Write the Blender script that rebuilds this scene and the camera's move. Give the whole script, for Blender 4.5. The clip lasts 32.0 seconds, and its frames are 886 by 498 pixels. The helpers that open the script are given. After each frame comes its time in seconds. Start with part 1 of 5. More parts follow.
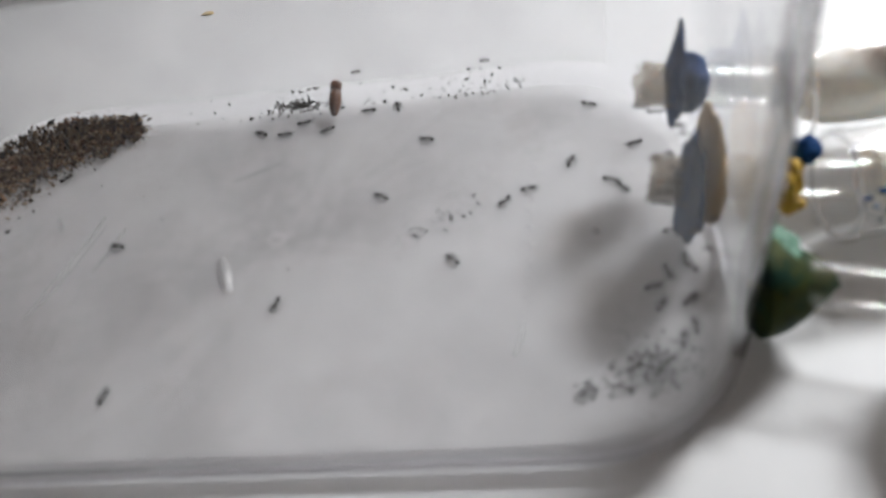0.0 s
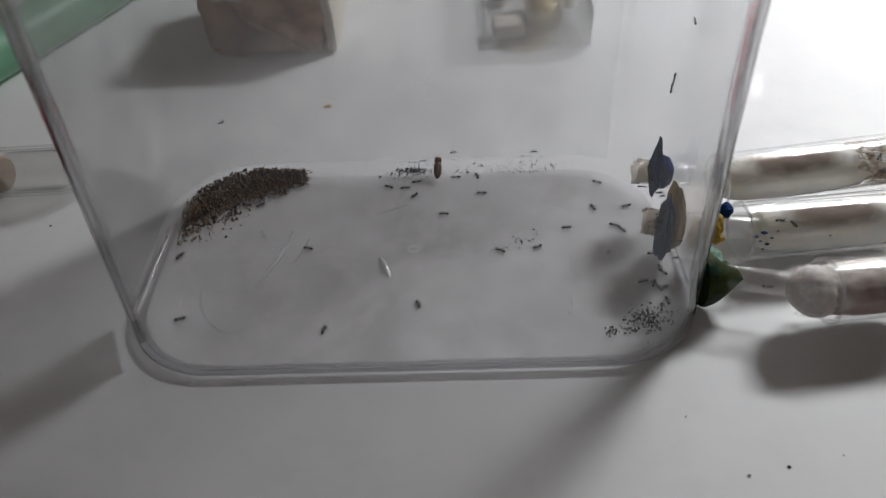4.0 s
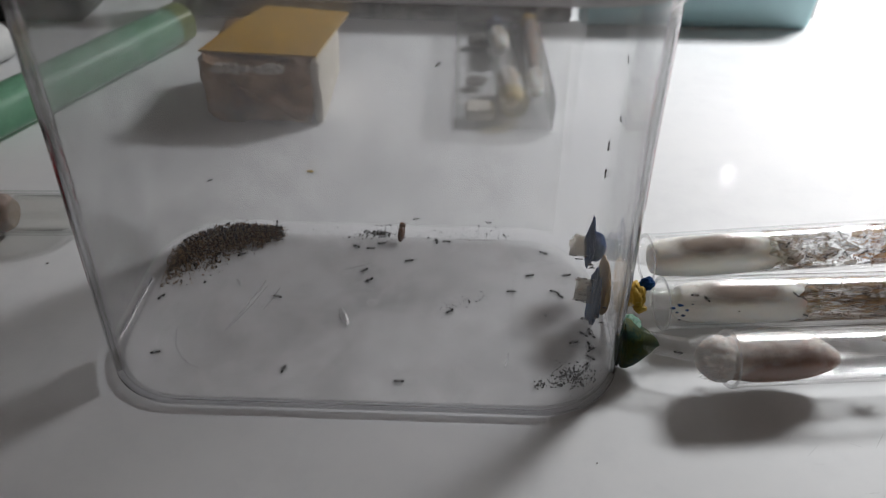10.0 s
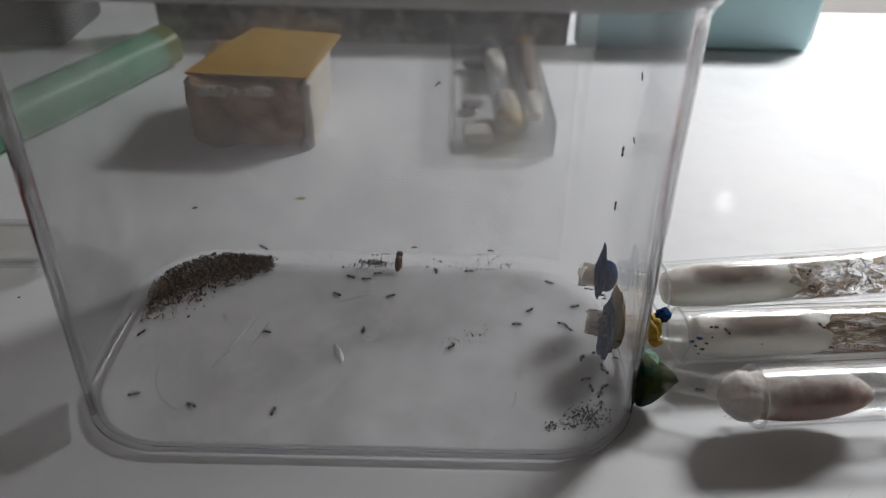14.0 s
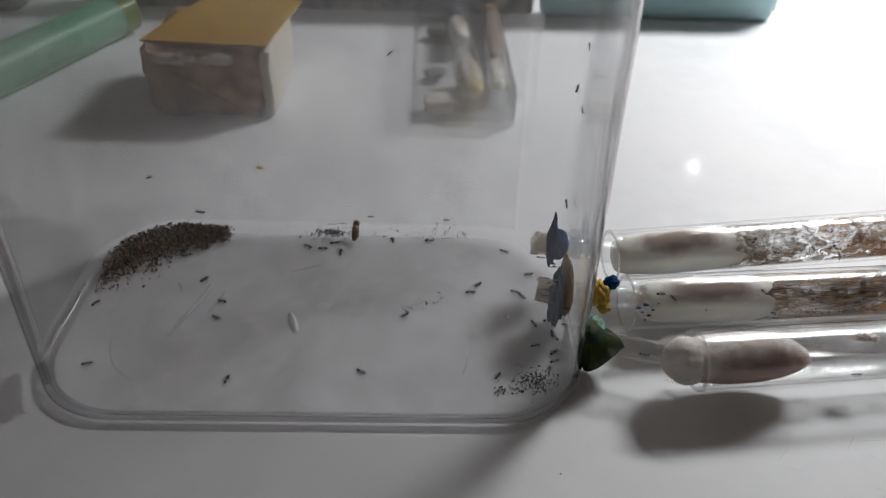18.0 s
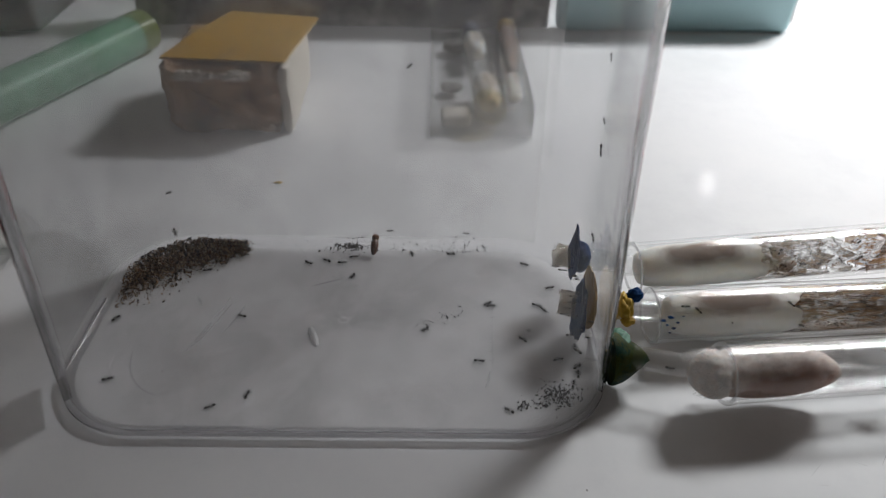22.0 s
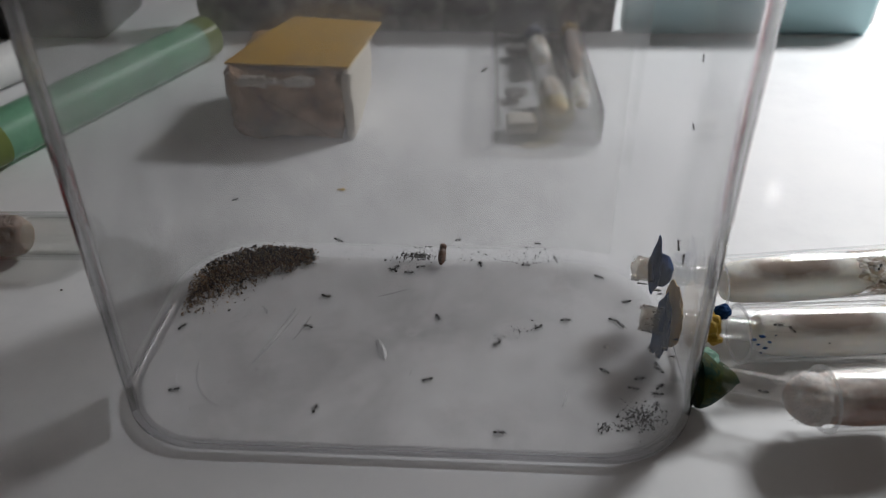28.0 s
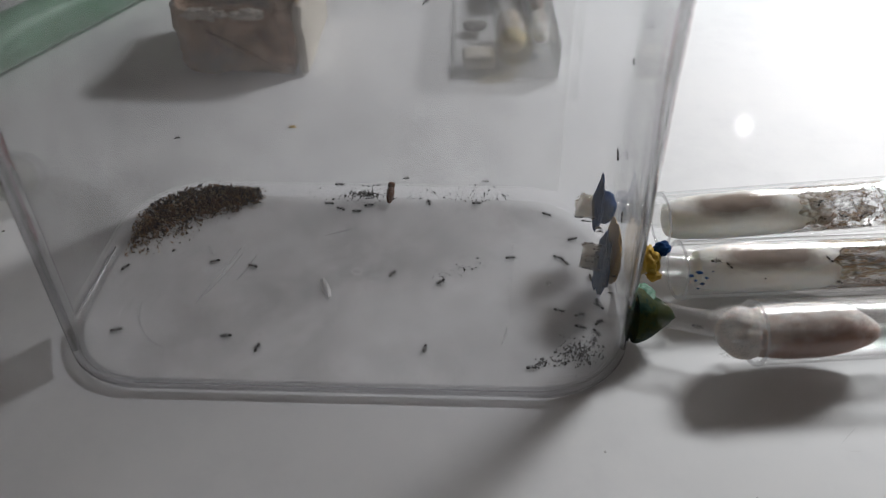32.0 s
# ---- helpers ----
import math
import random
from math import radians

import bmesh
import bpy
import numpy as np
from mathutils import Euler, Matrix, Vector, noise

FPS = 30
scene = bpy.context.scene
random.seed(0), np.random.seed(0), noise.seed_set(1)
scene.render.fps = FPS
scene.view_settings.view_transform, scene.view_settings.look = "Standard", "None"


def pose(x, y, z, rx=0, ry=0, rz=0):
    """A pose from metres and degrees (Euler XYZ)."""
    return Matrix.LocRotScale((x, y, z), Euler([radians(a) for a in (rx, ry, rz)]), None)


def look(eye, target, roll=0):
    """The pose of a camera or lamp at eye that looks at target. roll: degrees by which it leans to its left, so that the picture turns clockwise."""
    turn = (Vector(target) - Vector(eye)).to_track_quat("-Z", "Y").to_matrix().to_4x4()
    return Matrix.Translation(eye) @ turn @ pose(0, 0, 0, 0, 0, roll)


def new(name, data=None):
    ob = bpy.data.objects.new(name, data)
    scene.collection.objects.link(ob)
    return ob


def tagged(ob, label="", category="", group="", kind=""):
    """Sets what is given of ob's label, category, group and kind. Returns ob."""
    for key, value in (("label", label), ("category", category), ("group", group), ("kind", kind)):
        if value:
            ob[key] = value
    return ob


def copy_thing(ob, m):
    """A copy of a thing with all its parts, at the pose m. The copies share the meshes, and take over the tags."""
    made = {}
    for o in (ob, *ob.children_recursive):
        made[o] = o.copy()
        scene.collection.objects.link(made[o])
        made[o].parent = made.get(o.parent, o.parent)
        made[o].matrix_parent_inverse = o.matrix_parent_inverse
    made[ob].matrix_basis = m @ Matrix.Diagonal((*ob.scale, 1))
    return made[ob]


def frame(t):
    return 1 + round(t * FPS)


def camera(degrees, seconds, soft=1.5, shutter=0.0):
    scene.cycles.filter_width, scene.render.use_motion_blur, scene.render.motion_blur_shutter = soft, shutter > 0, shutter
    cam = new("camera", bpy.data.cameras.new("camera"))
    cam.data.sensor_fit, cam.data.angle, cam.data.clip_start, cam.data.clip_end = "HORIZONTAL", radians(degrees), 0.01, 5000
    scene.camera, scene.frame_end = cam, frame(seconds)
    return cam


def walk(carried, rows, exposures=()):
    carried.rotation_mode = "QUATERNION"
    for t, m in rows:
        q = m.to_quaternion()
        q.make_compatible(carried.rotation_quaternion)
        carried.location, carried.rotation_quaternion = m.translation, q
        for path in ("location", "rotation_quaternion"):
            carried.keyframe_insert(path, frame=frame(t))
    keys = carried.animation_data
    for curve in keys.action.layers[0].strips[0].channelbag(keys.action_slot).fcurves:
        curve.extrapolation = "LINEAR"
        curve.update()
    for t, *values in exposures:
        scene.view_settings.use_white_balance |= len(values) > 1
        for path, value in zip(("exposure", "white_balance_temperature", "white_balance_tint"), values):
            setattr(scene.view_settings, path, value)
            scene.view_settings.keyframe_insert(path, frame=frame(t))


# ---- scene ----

# ---------------------------------------------------------------- camera and its way (millimetres, degrees)
cam = camera(62.7, 32.0, soft=0.9)
cam.data.dof.use_dof = True
cam.data.dof.focus_distance = 0.215
cam.data.dof.aperture_fstop = 15.0

WAY = (
    (0.0, 44.0, -80.4, 93.5, 10.8, 40.65, -13.4),
    (0.5, 38.1, -98.9, 110.5, 6.8, 42.9, -9.8),
    (1.0, 35.0, -120.3, 123.6, 5.2, 44.4, -7.2),
    (1.5, 33.5, -147.19, 145.87, 4.18, 46.26, -6.28),
    (2.0, 29.46, -145.25, 143.8, 4.54, 45.94, -6.03),
    (2.5, 29.38, -142.92, 148.64, 3.66, 43.43, -5.61),
    (4.5, 4.9, -156.9, 142.4, -3.42, 47.92, 0.79),
    (5.0, 16.5, -163.6, 149.4, -9.67, 48.74, 5.22),
    (5.5, 13.4, -162.0, 148.0, -9.39, 50.37, 4.61),
    (6.0, 19.7, -159.0, 148.7, -9.28, 48.78, 4.75),
    (6.5, 31.2, -156.8, 149.8, -8.78, 45.82, 5.27),
    (7.0, 20.5, -151.3, 143.3, -0.41, 47.33, -0.34),
    (7.5, 17.2, -151.7, 140.8, -1.13, 48.73, -0.41),
    (8.0, 25.7, -167.1, 132.5, -6.47, 46.04, 1.14),
    (8.5, 32.3, -160.2, 137.3, -6.38, 45.09, 2.87),
    (9.0, 31.1, -158.9, 145.1, -4.55, 46.94, 3.41),
    (9.5, 27.0, -170.9, 156.9, -3.18, 51.18, 2.53),
    (10.0, 20.1, -170.1, 157.1, -0.58, 52.33, 1.32),
    (10.5, 13.8, -169.0, 155.1, -0.20, 52.06, 1.15),
    (11.0, 12.3, -165.2, 153.2, 0.05, 54.93, 1.11),
    (11.5, 10.8, -160.7, 153.5, -0.89, 54.59, 2.05),
    (12.0, 13.9, -160.9, 152.7, -2.51, 53.70, 2.46),
    (12.5, 20.3, -157.4, 152.2, -2.62, 54.75, 2.79),
    (13.0, 17.8, -155.9, 151.9, -1.70, 55.47, 2.35),
    (13.5, 16.8, -157.4, 150.9, -1.69, 55.00, 1.99),
    (14.0, 16.6, -158.2, 149.1, -1.61, 54.48, 1.57),
    (14.5, 18.2, -157.3, 149.1, -2.00, 53.78, 1.80),
    (16.5, 23.1, -159.4, 151.6, -3.48, 52.67, 2.65),
    (17.0, 23.5, -159.6, 151.0, -3.53, 52.29, 2.55),
    (17.5, 23.8, -159.8, 150.2, -3.45, 52.31, 2.50),
    (18.0, 24.0, -160.2, 150.8, -3.80, 52.09, 2.68),
    (18.5, 24.4, -160.1, 151.2, -3.92, 52.15, 2.80),
    (19.0, 23.5, -159.4, 150.4, -3.18, 52.18, 2.30),
    (19.5, 24.2, -159.6, 150.3, -3.40, 51.69, 2.45),
    (20.0, 26.4, -159.7, 151.4, -3.54, 52.93, 2.84),
    (20.5, 21.2, -157.8, 149.4, -2.05, 53.49, 1.45),
    (21.0, 21.0, -158.5, 148.2, -1.57, 53.58, 1.02),
    (21.5, 20.9, -158.8, 148.2, -1.87, 53.42, 1.17),
    (22.0, 21.9, -159.3, 148.8, -2.44, 53.36, 1.52),
    (22.5, 21.6, -158.9, 148.2, -2.05, 53.12, 1.26),
    (23.0, 20.9, -158.8, 147.8, -2.30, 52.71, 1.32),
    (23.5, 22.3, -158.4, 148.1, -2.72, 52.93, 1.51),
    (24.0, 22.7, -158.5, 148.4, -2.51, 53.44, 1.34),
    (24.5, 24.1, -159.7, 149.6, -3.84, 53.12, 2.09),
    (25.0, 26.0, -156.7, 148.8, -3.07, 53.64, 2.02),
    (25.5, 23.8, -157.3, 152.2, -2.74, 57.74, 2.34),
    (26.0, 19.0, -155.1, 148.1, 1.01, 58.31, 0.02),
    (26.5, 13.2, -150.5, 143.8, 4.85, 58.35, -2.11),
    (28.5, 15.3, -152.7, 144.9, 1.21, 52.37, -0.19),
    (29.0, 17.6, -153.6, 145.0, 1.06, 51.62, -0.31),
    (29.5, 16.4, -154.0, 145.1, 0.58, 50.84, -0.02),
    (30.0, 17.4, -153.5, 144.7, 0.85, 50.45, -0.31),
    (30.5, 17.3, -153.6, 144.6, 0.42, 50.39, 0.06),
    (31.0, 18.4, -152.5, 144.3, 0.58, 50.01, -0.08),
    (31.5, 20.9, -152.4, 144.7, 0.19, 49.76, 0.17),
    (32.0, 25.2, -150.9, 144.7, 0.27, 48.86, 0.21),
)


def stand(x, y, z, yaw, pitch, roll):
    turn = Matrix.Rotation(radians(yaw), 4, "Z") @ Matrix.Rotation(radians(pitch), 4, "X") @ Matrix.Rotation(radians(roll), 4, "Z")
    return Matrix.Translation((x / 1000, y / 1000, z / 1000)) @ turn


EXPOSURES = ((0.0, 0.9), (1.0, 0.55), (2.0, 0.08), (5.0, 0.06), (7.0, 0.12), (8.0, 0.05), (9.0, 0.36), (10.0, 0.05), (13.0, -0.1), (17.0, -0.1), (20.0, -0.1), (25.0, -0.04), (26.0, -0.25), (26.5, -0.16), (29.0, -0.05), (32.0, 0.05))
walk(cam, [(t, stand(*p)) for t, *p in WAY], EXPOSURES)

# ---------------------------------------------------------------- light
scene.cycles.transparent_max_bounces = 32
world = bpy.data.worlds.new("room_air")
scene.world = world
world.use_nodes = True
world.node_tree.nodes["Background"].inputs[0].default_value = (0.9, 0.84, 0.8, 1)
world.node_tree.nodes["Background"].inputs[1].default_value = 0.0


def area_lamp(name, eye, target, size, watts, colour, depth=None):
    data = bpy.data.lights.new(name, "AREA")
    data.shape = "RECTANGLE" if depth else "DISK"
    if depth:
        data.size_y = depth
    data.size, data.energy, data.color = size, watts, colour
    ob = new(name, data)
    ob.matrix_world = look(eye, target)
    return ob


# the long desk lamp over the tubes, a small second bulb behind, an unseen dim room lamp added as warm fill
area_lamp("desk_lamp_light", (0.56, 0.50, 0.56), (0.78, 0.57, 0.0), 0.12, 17.2, (0.972, 0.987, 1.0), 0.42)
area_lamp("second_lamp_light", (0.300, 0.430, 0.211), (0.12, 0.06, 0.0), 0.012, 0.11, (1.0, 1.0, 1.0))
area_lamp("room_fill_light", (-0.5, -0.7, 1.55), (0, 0, 0), 0.8, 0.22, (1.0, 0.89, 0.84))

# ---------------------------------------------------------------- materials


class Nodes:
    """A small writer of node materials."""

    def __init__(self, name):
        self.mat = bpy.data.materials.new(name)
        self.mat.use_nodes = True
        self.tree = self.mat.node_tree
        self.tree.nodes.clear()
        self.out = self.add("ShaderNodeOutputMaterial")
        self.co = self.add("ShaderNodeTexCoord").outputs["Object"]

    def add(self, kind, **sets):
        node = self.tree.nodes.new(kind)
        for key, value in sets.items():
            node.inputs[key].default_value = value
        return node

    def link(self, a, b):
        self.tree.links.new(a, b)

    def noise(self, scale, detail=3.0, rough=0.6, vector=None):
        n = self.add("ShaderNodeTexNoise", Scale=scale, Detail=detail, Roughness=rough)
        self.link(vector or self.co, n.inputs["Vector"])
        return n.outputs["Fac"]

    def ramp(self, fac, stops):
        n = self.add("ShaderNodeValToRGB")
        r = n.color_ramp
        while len(r.elements) < len(stops):
            r.elements.new(0.5)
        for e, (p, c) in zip(r.elements, stops):
            e.position, e.color = p, (*c, 1)
        self.link(fac, n.inputs["Fac"])
        return n.outputs["Color"]

    def mix(self, fac, a, b, mode="MIX"):
        n = self.tree.nodes.new("ShaderNodeMix")
        n.data_type, n.blend_type = "RGBA", mode
        for socket, v in ((n.inputs[0], fac), (n.inputs[6], a), (n.inputs[7], b)):
            if isinstance(v, (int, float)):
                socket.default_value = v
            elif isinstance(v, tuple):
                socket.default_value = (*v, 1)
            else:
                self.link(v, socket)
        return n.outputs[2]

    def bump(self, height, strength, dist=0.0003):
        n = self.add("ShaderNodeBump", Strength=strength, Distance=dist)
        self.link(height, n.inputs["Height"])
        return n.outputs["Normal"]

    def done(self, shader):
        self.link(shader, self.out.inputs["Surface"])
        return self.mat


def solid(name, stops, scale=60, rough=0.5, bump=0.2, bump_scale=None, dist=0.0003, spec=0.5, metal=0.0, coat=0.0, sss=0.0, rough_var=0.1, island=0.0):
    """A surface with colour noise at two scales, uneven gloss and fine relief. Scales are per metre."""
    m = Nodes(name)
    coarse, fine = m.noise(scale), m.noise(scale * 7, 4, 0.7)
    both = m.mix(0.35, coarse, fine)
    if island:
        rnd = m.add("ShaderNodeNewGeometry").outputs["Random Per Island"]
        both = m.mix(island, both, rnd)
    col = m.ramp(both, stops)
    p = m.add("ShaderNodeBsdfPrincipled", Roughness=rough, Metallic=metal)
    p.inputs["Specular IOR Level"].default_value = spec
    p.inputs["Coat Weight"].default_value = coat
    p.inputs["Coat Roughness"].default_value = 0.08
    if sss:
        p.inputs["Subsurface Weight"].default_value = sss
        p.inputs["Subsurface Radius"].default_value = (0.0025, 0.002, 0.0016)
        p.inputs["Subsurface Scale"].default_value = 1.0
    m.link(col, p.inputs["Base Color"])
    rr = m.add("ShaderNodeMapRange")
    rr.inputs["To Min"].default_value, rr.inputs["To Max"].default_value = max(rough - rough_var, 0.02), min(rough + rough_var, 1)
    m.link(coarse, rr.inputs["Value"])
    m.link(rr.outputs[0], p.inputs["Roughness"])
    if bump:
        m.link(m.bump(m.noise(bump_scale or scale * 9, 5, 0.7), bump, dist), p.inputs["Normal"])
    return m.done(p.outputs[0])


def clear(name, tint=(0.97, 0.975, 0.98), ior=1.5, rough=0.02, haze=0.0, haze_col=(0.8, 0.8, 0.8), smear=0.0, bump=0.0, bump_scale=60, dirt=None, blur=0.0):
    """Thin clear plastic or glass: what goes through is tinted, the gloss follows Fresnel; haze is a cloudy film on it."""
    m = Nodes(name)
    through_it = m.add("ShaderNodeBsdfTransparent")
    through_it.inputs[0].default_value = (*tint, 1)
    gloss = m.add("ShaderNodeBsdfGlossy", Roughness=rough)
    fres = m.add("ShaderNodeMath")
    rim = m.add("ShaderNodeLayerWeight", Blend=0.5)
    power = m.add("ShaderNodeMath")
    power.operation, fres.operation = "POWER", "MULTIPLY_ADD"
    f0 = ((ior - 1) / (ior + 1)) ** 2
    power.inputs[1].default_value, fres.inputs[1].default_value, fres.inputs[2].default_value = 5.0, 1 - f0, f0
    m.link(rim.outputs["Facing"], power.inputs[0])
    m.link(power.outputs[0], fres.inputs[0])
    if bump:
        nrm = m.bump(m.noise(bump_scale, 2, 0.5), bump, 0.002)
        m.link(nrm, gloss.inputs["Normal"])
        m.link(nrm, rim.inputs["Normal"])
    base = through_it.outputs[0]
    if blur:  # matt scratches that scatter a part of what goes through
        soft_way = m.add("ShaderNodeBsdfRefraction", IOR=1.12, Roughness=0.35)
        mist = m.add("ShaderNodeMixShader", Fac=blur)
        m.link(base, mist.inputs[1])
        m.link(soft_way.outputs[0], mist.inputs[2])
        base = mist.outputs[0]
    if haze or smear:
        film = m.add("ShaderNodeBsdfDiffuse")
        film.inputs[0].default_value = (*haze_col, 1)
        back = m.add("ShaderNodeBsdfTranslucent")
        back.inputs[0].default_value = (*haze_col, 1)
        if dirt:
            tone = m.ramp(m.mix(0.3, m.noise(32, 4, 0.6), m.noise(420, 3, 0.7)), [(0.36, dirt), (0.52, haze_col)])
            m.link(tone, film.inputs[0])
            m.link(tone, back.inputs[0])
        both = m.add("ShaderNodeMixShader", Fac=0.5)
        m.link(film.outputs[0], both.inputs[1])
        m.link(back.outputs[0], both.inputs[2])
        amount = m.add("ShaderNodeMapRange")
        amount.inputs["From Min"].default_value, amount.inputs["From Max"].default_value = 0.42, 0.75
        amount.inputs["To Min"].default_value, amount.inputs["To Max"].default_value = haze, haze + smear
        m.link(m.noise(28, 5, 0.65), amount.inputs["Value"])
        mx = m.add("ShaderNodeMixShader")
        m.link(amount.outputs[0], mx.inputs[0])
        m.link(base, mx.inputs[1])
        m.link(both.outputs[0], mx.inputs[2])
        base = mx.outputs[0]
    top = m.add("ShaderNodeMixShader")
    m.link(fres.outputs[0], top.inputs[0])
    m.link(base, top.inputs[1])
    m.link(gloss.outputs[0], top.inputs[2])
    return m.done(top.outputs[0])


def fuzzy(name, stops, scale=250, reach=(0.004, 0.003, 0.0026), bump=0.45, shade_patch=None):
    """Cotton wool: light spreads a good way through it, the warm part farthest."""
    m = Nodes(name)
    col = m.ramp(m.mix(0.5, m.noise(scale, 5, 0.7), m.noise(scale * 6, 3, 0.7)), stops)
    p = m.add("ShaderNodeBsdfPrincipled", Roughness=0.95)
    p.inputs["Specular IOR Level"].default_value = 0.05
    p.inputs["Subsurface Weight"].default_value = 1.0
    p.inputs["Subsurface Radius"].default_value = reach
    p.inputs["Subsurface Scale"].default_value = 1.0
    if shade_patch:  # a soft-edged dark patch: shade painted into the wool's colour
        centre, half, tone = shade_patch
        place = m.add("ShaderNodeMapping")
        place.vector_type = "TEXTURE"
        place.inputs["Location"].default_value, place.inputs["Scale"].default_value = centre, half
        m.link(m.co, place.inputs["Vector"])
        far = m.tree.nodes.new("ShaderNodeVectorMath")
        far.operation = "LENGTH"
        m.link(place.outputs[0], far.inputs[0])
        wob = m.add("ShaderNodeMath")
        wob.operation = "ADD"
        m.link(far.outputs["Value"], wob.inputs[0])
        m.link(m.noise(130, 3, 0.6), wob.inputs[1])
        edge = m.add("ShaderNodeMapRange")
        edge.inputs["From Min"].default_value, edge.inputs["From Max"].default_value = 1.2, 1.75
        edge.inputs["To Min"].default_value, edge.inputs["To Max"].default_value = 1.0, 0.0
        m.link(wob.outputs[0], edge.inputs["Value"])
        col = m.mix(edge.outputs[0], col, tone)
    m.link(col, p.inputs["Base Color"])
    m.link(m.bump(m.noise(scale * 5, 6, 0.75), bump, 0.0004), p.inputs["Normal"])
    return m.done(p.outputs[0])


TABLE = solid("white_laminate", [(0.3, (0.66, 0.665, 0.68)), (0.5, (0.72, 0.725, 0.735)), (0.7, (0.75, 0.75, 0.755))], 14, 0.45, 0.03, 900, 0.0001, 0.2, coat=0.022, rough_var=0.05)
CEILING = solid("pale_ceiling_paint", [(0.3, (0.66, 0.63, 0.6)), (0.7, (0.74, 0.71, 0.68))], 3, 0.8, 0.2, 200)
WALL = solid("grey_wall_paint", [(0.3, (0.42, 0.4, 0.39)), (0.7, (0.5, 0.47, 0.45))], 6, 0.8, 0.2, 300)
ROOM = solid("warm_wall_paint", [(0.3, (0.36, 0.325, 0.3)), (0.7, (0.44, 0.4, 0.37))], 3, 0.8, 0.2, 200)
PLASTIC = clear("clear_plastic", (0.963, 0.964, 0.966), 1.5, 0.03, 0.012, (0.8, 0.8, 0.82), 0.03, 0.06, 45)
PLASTIC_BACK = clear("clouded_plastic", (0.97, 0.971, 0.973), 1.5, 0.015, 0.05, (0.6, 0.59, 0.59), 0.16)
PLASTIC_FLOOR = clear("scuffed_plastic", (0.99, 0.99, 0.992), 1.45, 0.16, 0.55, (0.95, 0.95, 0.955), 0.25, 0.1, 30, (0.8, 0.79, 0.79))
PLASTIC_MIST = clear("misted_plastic", (0.97, 0.971, 0.973), 1.5, 0.015, 0.05, (0.6, 0.59, 0.59), 0.1, blur=0.17)
FOOT = clear("base_plastic", (0.97, 0.97, 0.975), 1.47, 0.03, 0.02, (0.8, 0.8, 0.82), 0.02)
STRIPE = clear("red_stripe", (0.72, 0.16, 0.2), 1.5, 0.1, 0.3, (0.5, 0.03, 0.06))
MILKY = clear("milky_plastic", (0.95, 0.95, 0.95), 1.5, 0.1, 0.5, (0.88, 0.88, 0.89), 0.15)
GLASS = clear("tube_glass", (0.988, 0.99, 0.99), 1.5, 0.015, 0.0, (0.8, 0.8, 0.8), 0.012, 0.05, 30)
STRAW = clear("straw_plastic", (0.975, 0.975, 0.975), 1.55, 0.03, 0.0, (0.88, 0.88, 0.87), 0.008)
STUB = clear("stained_straw", (0.9, 0.87, 0.83), 1.5, 0.05, 0.1, (0.15, 0.11, 0.08), 0.4)
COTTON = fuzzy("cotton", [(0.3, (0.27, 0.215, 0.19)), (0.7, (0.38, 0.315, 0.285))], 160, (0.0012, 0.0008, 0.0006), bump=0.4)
COTTON_WHITE = fuzzy("fluffy_cotton", [(0.3, (0.56, 0.525, 0.5)), (0.7, (0.7, 0.67, 0.65))], 160, (0.0018, 0.0014, 0.0012), bump=0.35)
# both wools below have their unlit side painted in as a dark patch
COTTON_CORE = fuzzy("shaded_core_cotton", [(0.3, (0.62, 0.57, 0.54)), (0.7, (0.76, 0.72, 0.69))], 130, (0.0034, 0.0027, 0.0023), bump=0.3, shade_patch=((0.0235, -0.0060, -0.0012), (0.0165, 0.0085, 0.0072), (0.32, 0.205, 0.17)))
COTTON_DAMP_SHADED = fuzzy("damp_shaded_cotton", [(0.3, (0.76, 0.745, 0.7)), (0.7, (0.87, 0.86, 0.825))], 90, (0.004, 0.0035, 0.003), bump=0.25, shade_patch=((0.019, -0.002, 0.0060), (0.0125, 0.0042, 0.004), (0.34, 0.285, 0.25)))
BLUE = solid("blue_clay", [(0.3, (0.005, 0.024, 0.085)), (0.7, (0.016, 0.066, 0.19))], 160, 0.75, 0.6, 700, spec=0.06)
YELLOW = solid("yellow_clay", [(0.3, (0.42, 0.25, 0.02)), (0.7, (0.66, 0.44, 0.05))], 160, 0.5, 0.6, 700)
OCHRE = solid("ochre_clay", [(0.3, (0.36, 0.22, 0.07)), (0.7, (0.55, 0.36, 0.13))], 160, 0.5, 0.6, 700, spec=0.2)
GREEN = solid("green_clay", [(0.3, (0.003, 0.012, 0.008)), (0.46, (0.004, 0.026, 0.016)), (0.55, (0.04, 0.046, 0.006)), (0.66, (0.008, 0.05, 0.032))], 130, 0.6, 0.9, 700, spec=0.1)
GREEN_PALE = solid("pale_green_clay", [(0.3, (0.03, 0.12, 0.075)), (0.7, (0.08, 0.22, 0.14))], 200, 0.55, 0.8, 900)
GRAIN = solid("nest_grains", [(0.1, (0.012, 0.009, 0.007)), (0.34, (0.055, 0.032, 0.018)), (0.56, (0.17, 0.095, 0.045)), (0.76, (0.33, 0.215, 0.12)), (0.93, (0.55, 0.45, 0.33))], 300, 0.85, 0.3, island=0.85)
CRUMB = solid("dark_crumbs", [(0.0, (0.008, 0.007, 0.006)), (0.6, (0.03, 0.025, 0.021)), (1.0, (0.1, 0.08, 0.064))], 300, 0.8, 0.3, island=0.8)
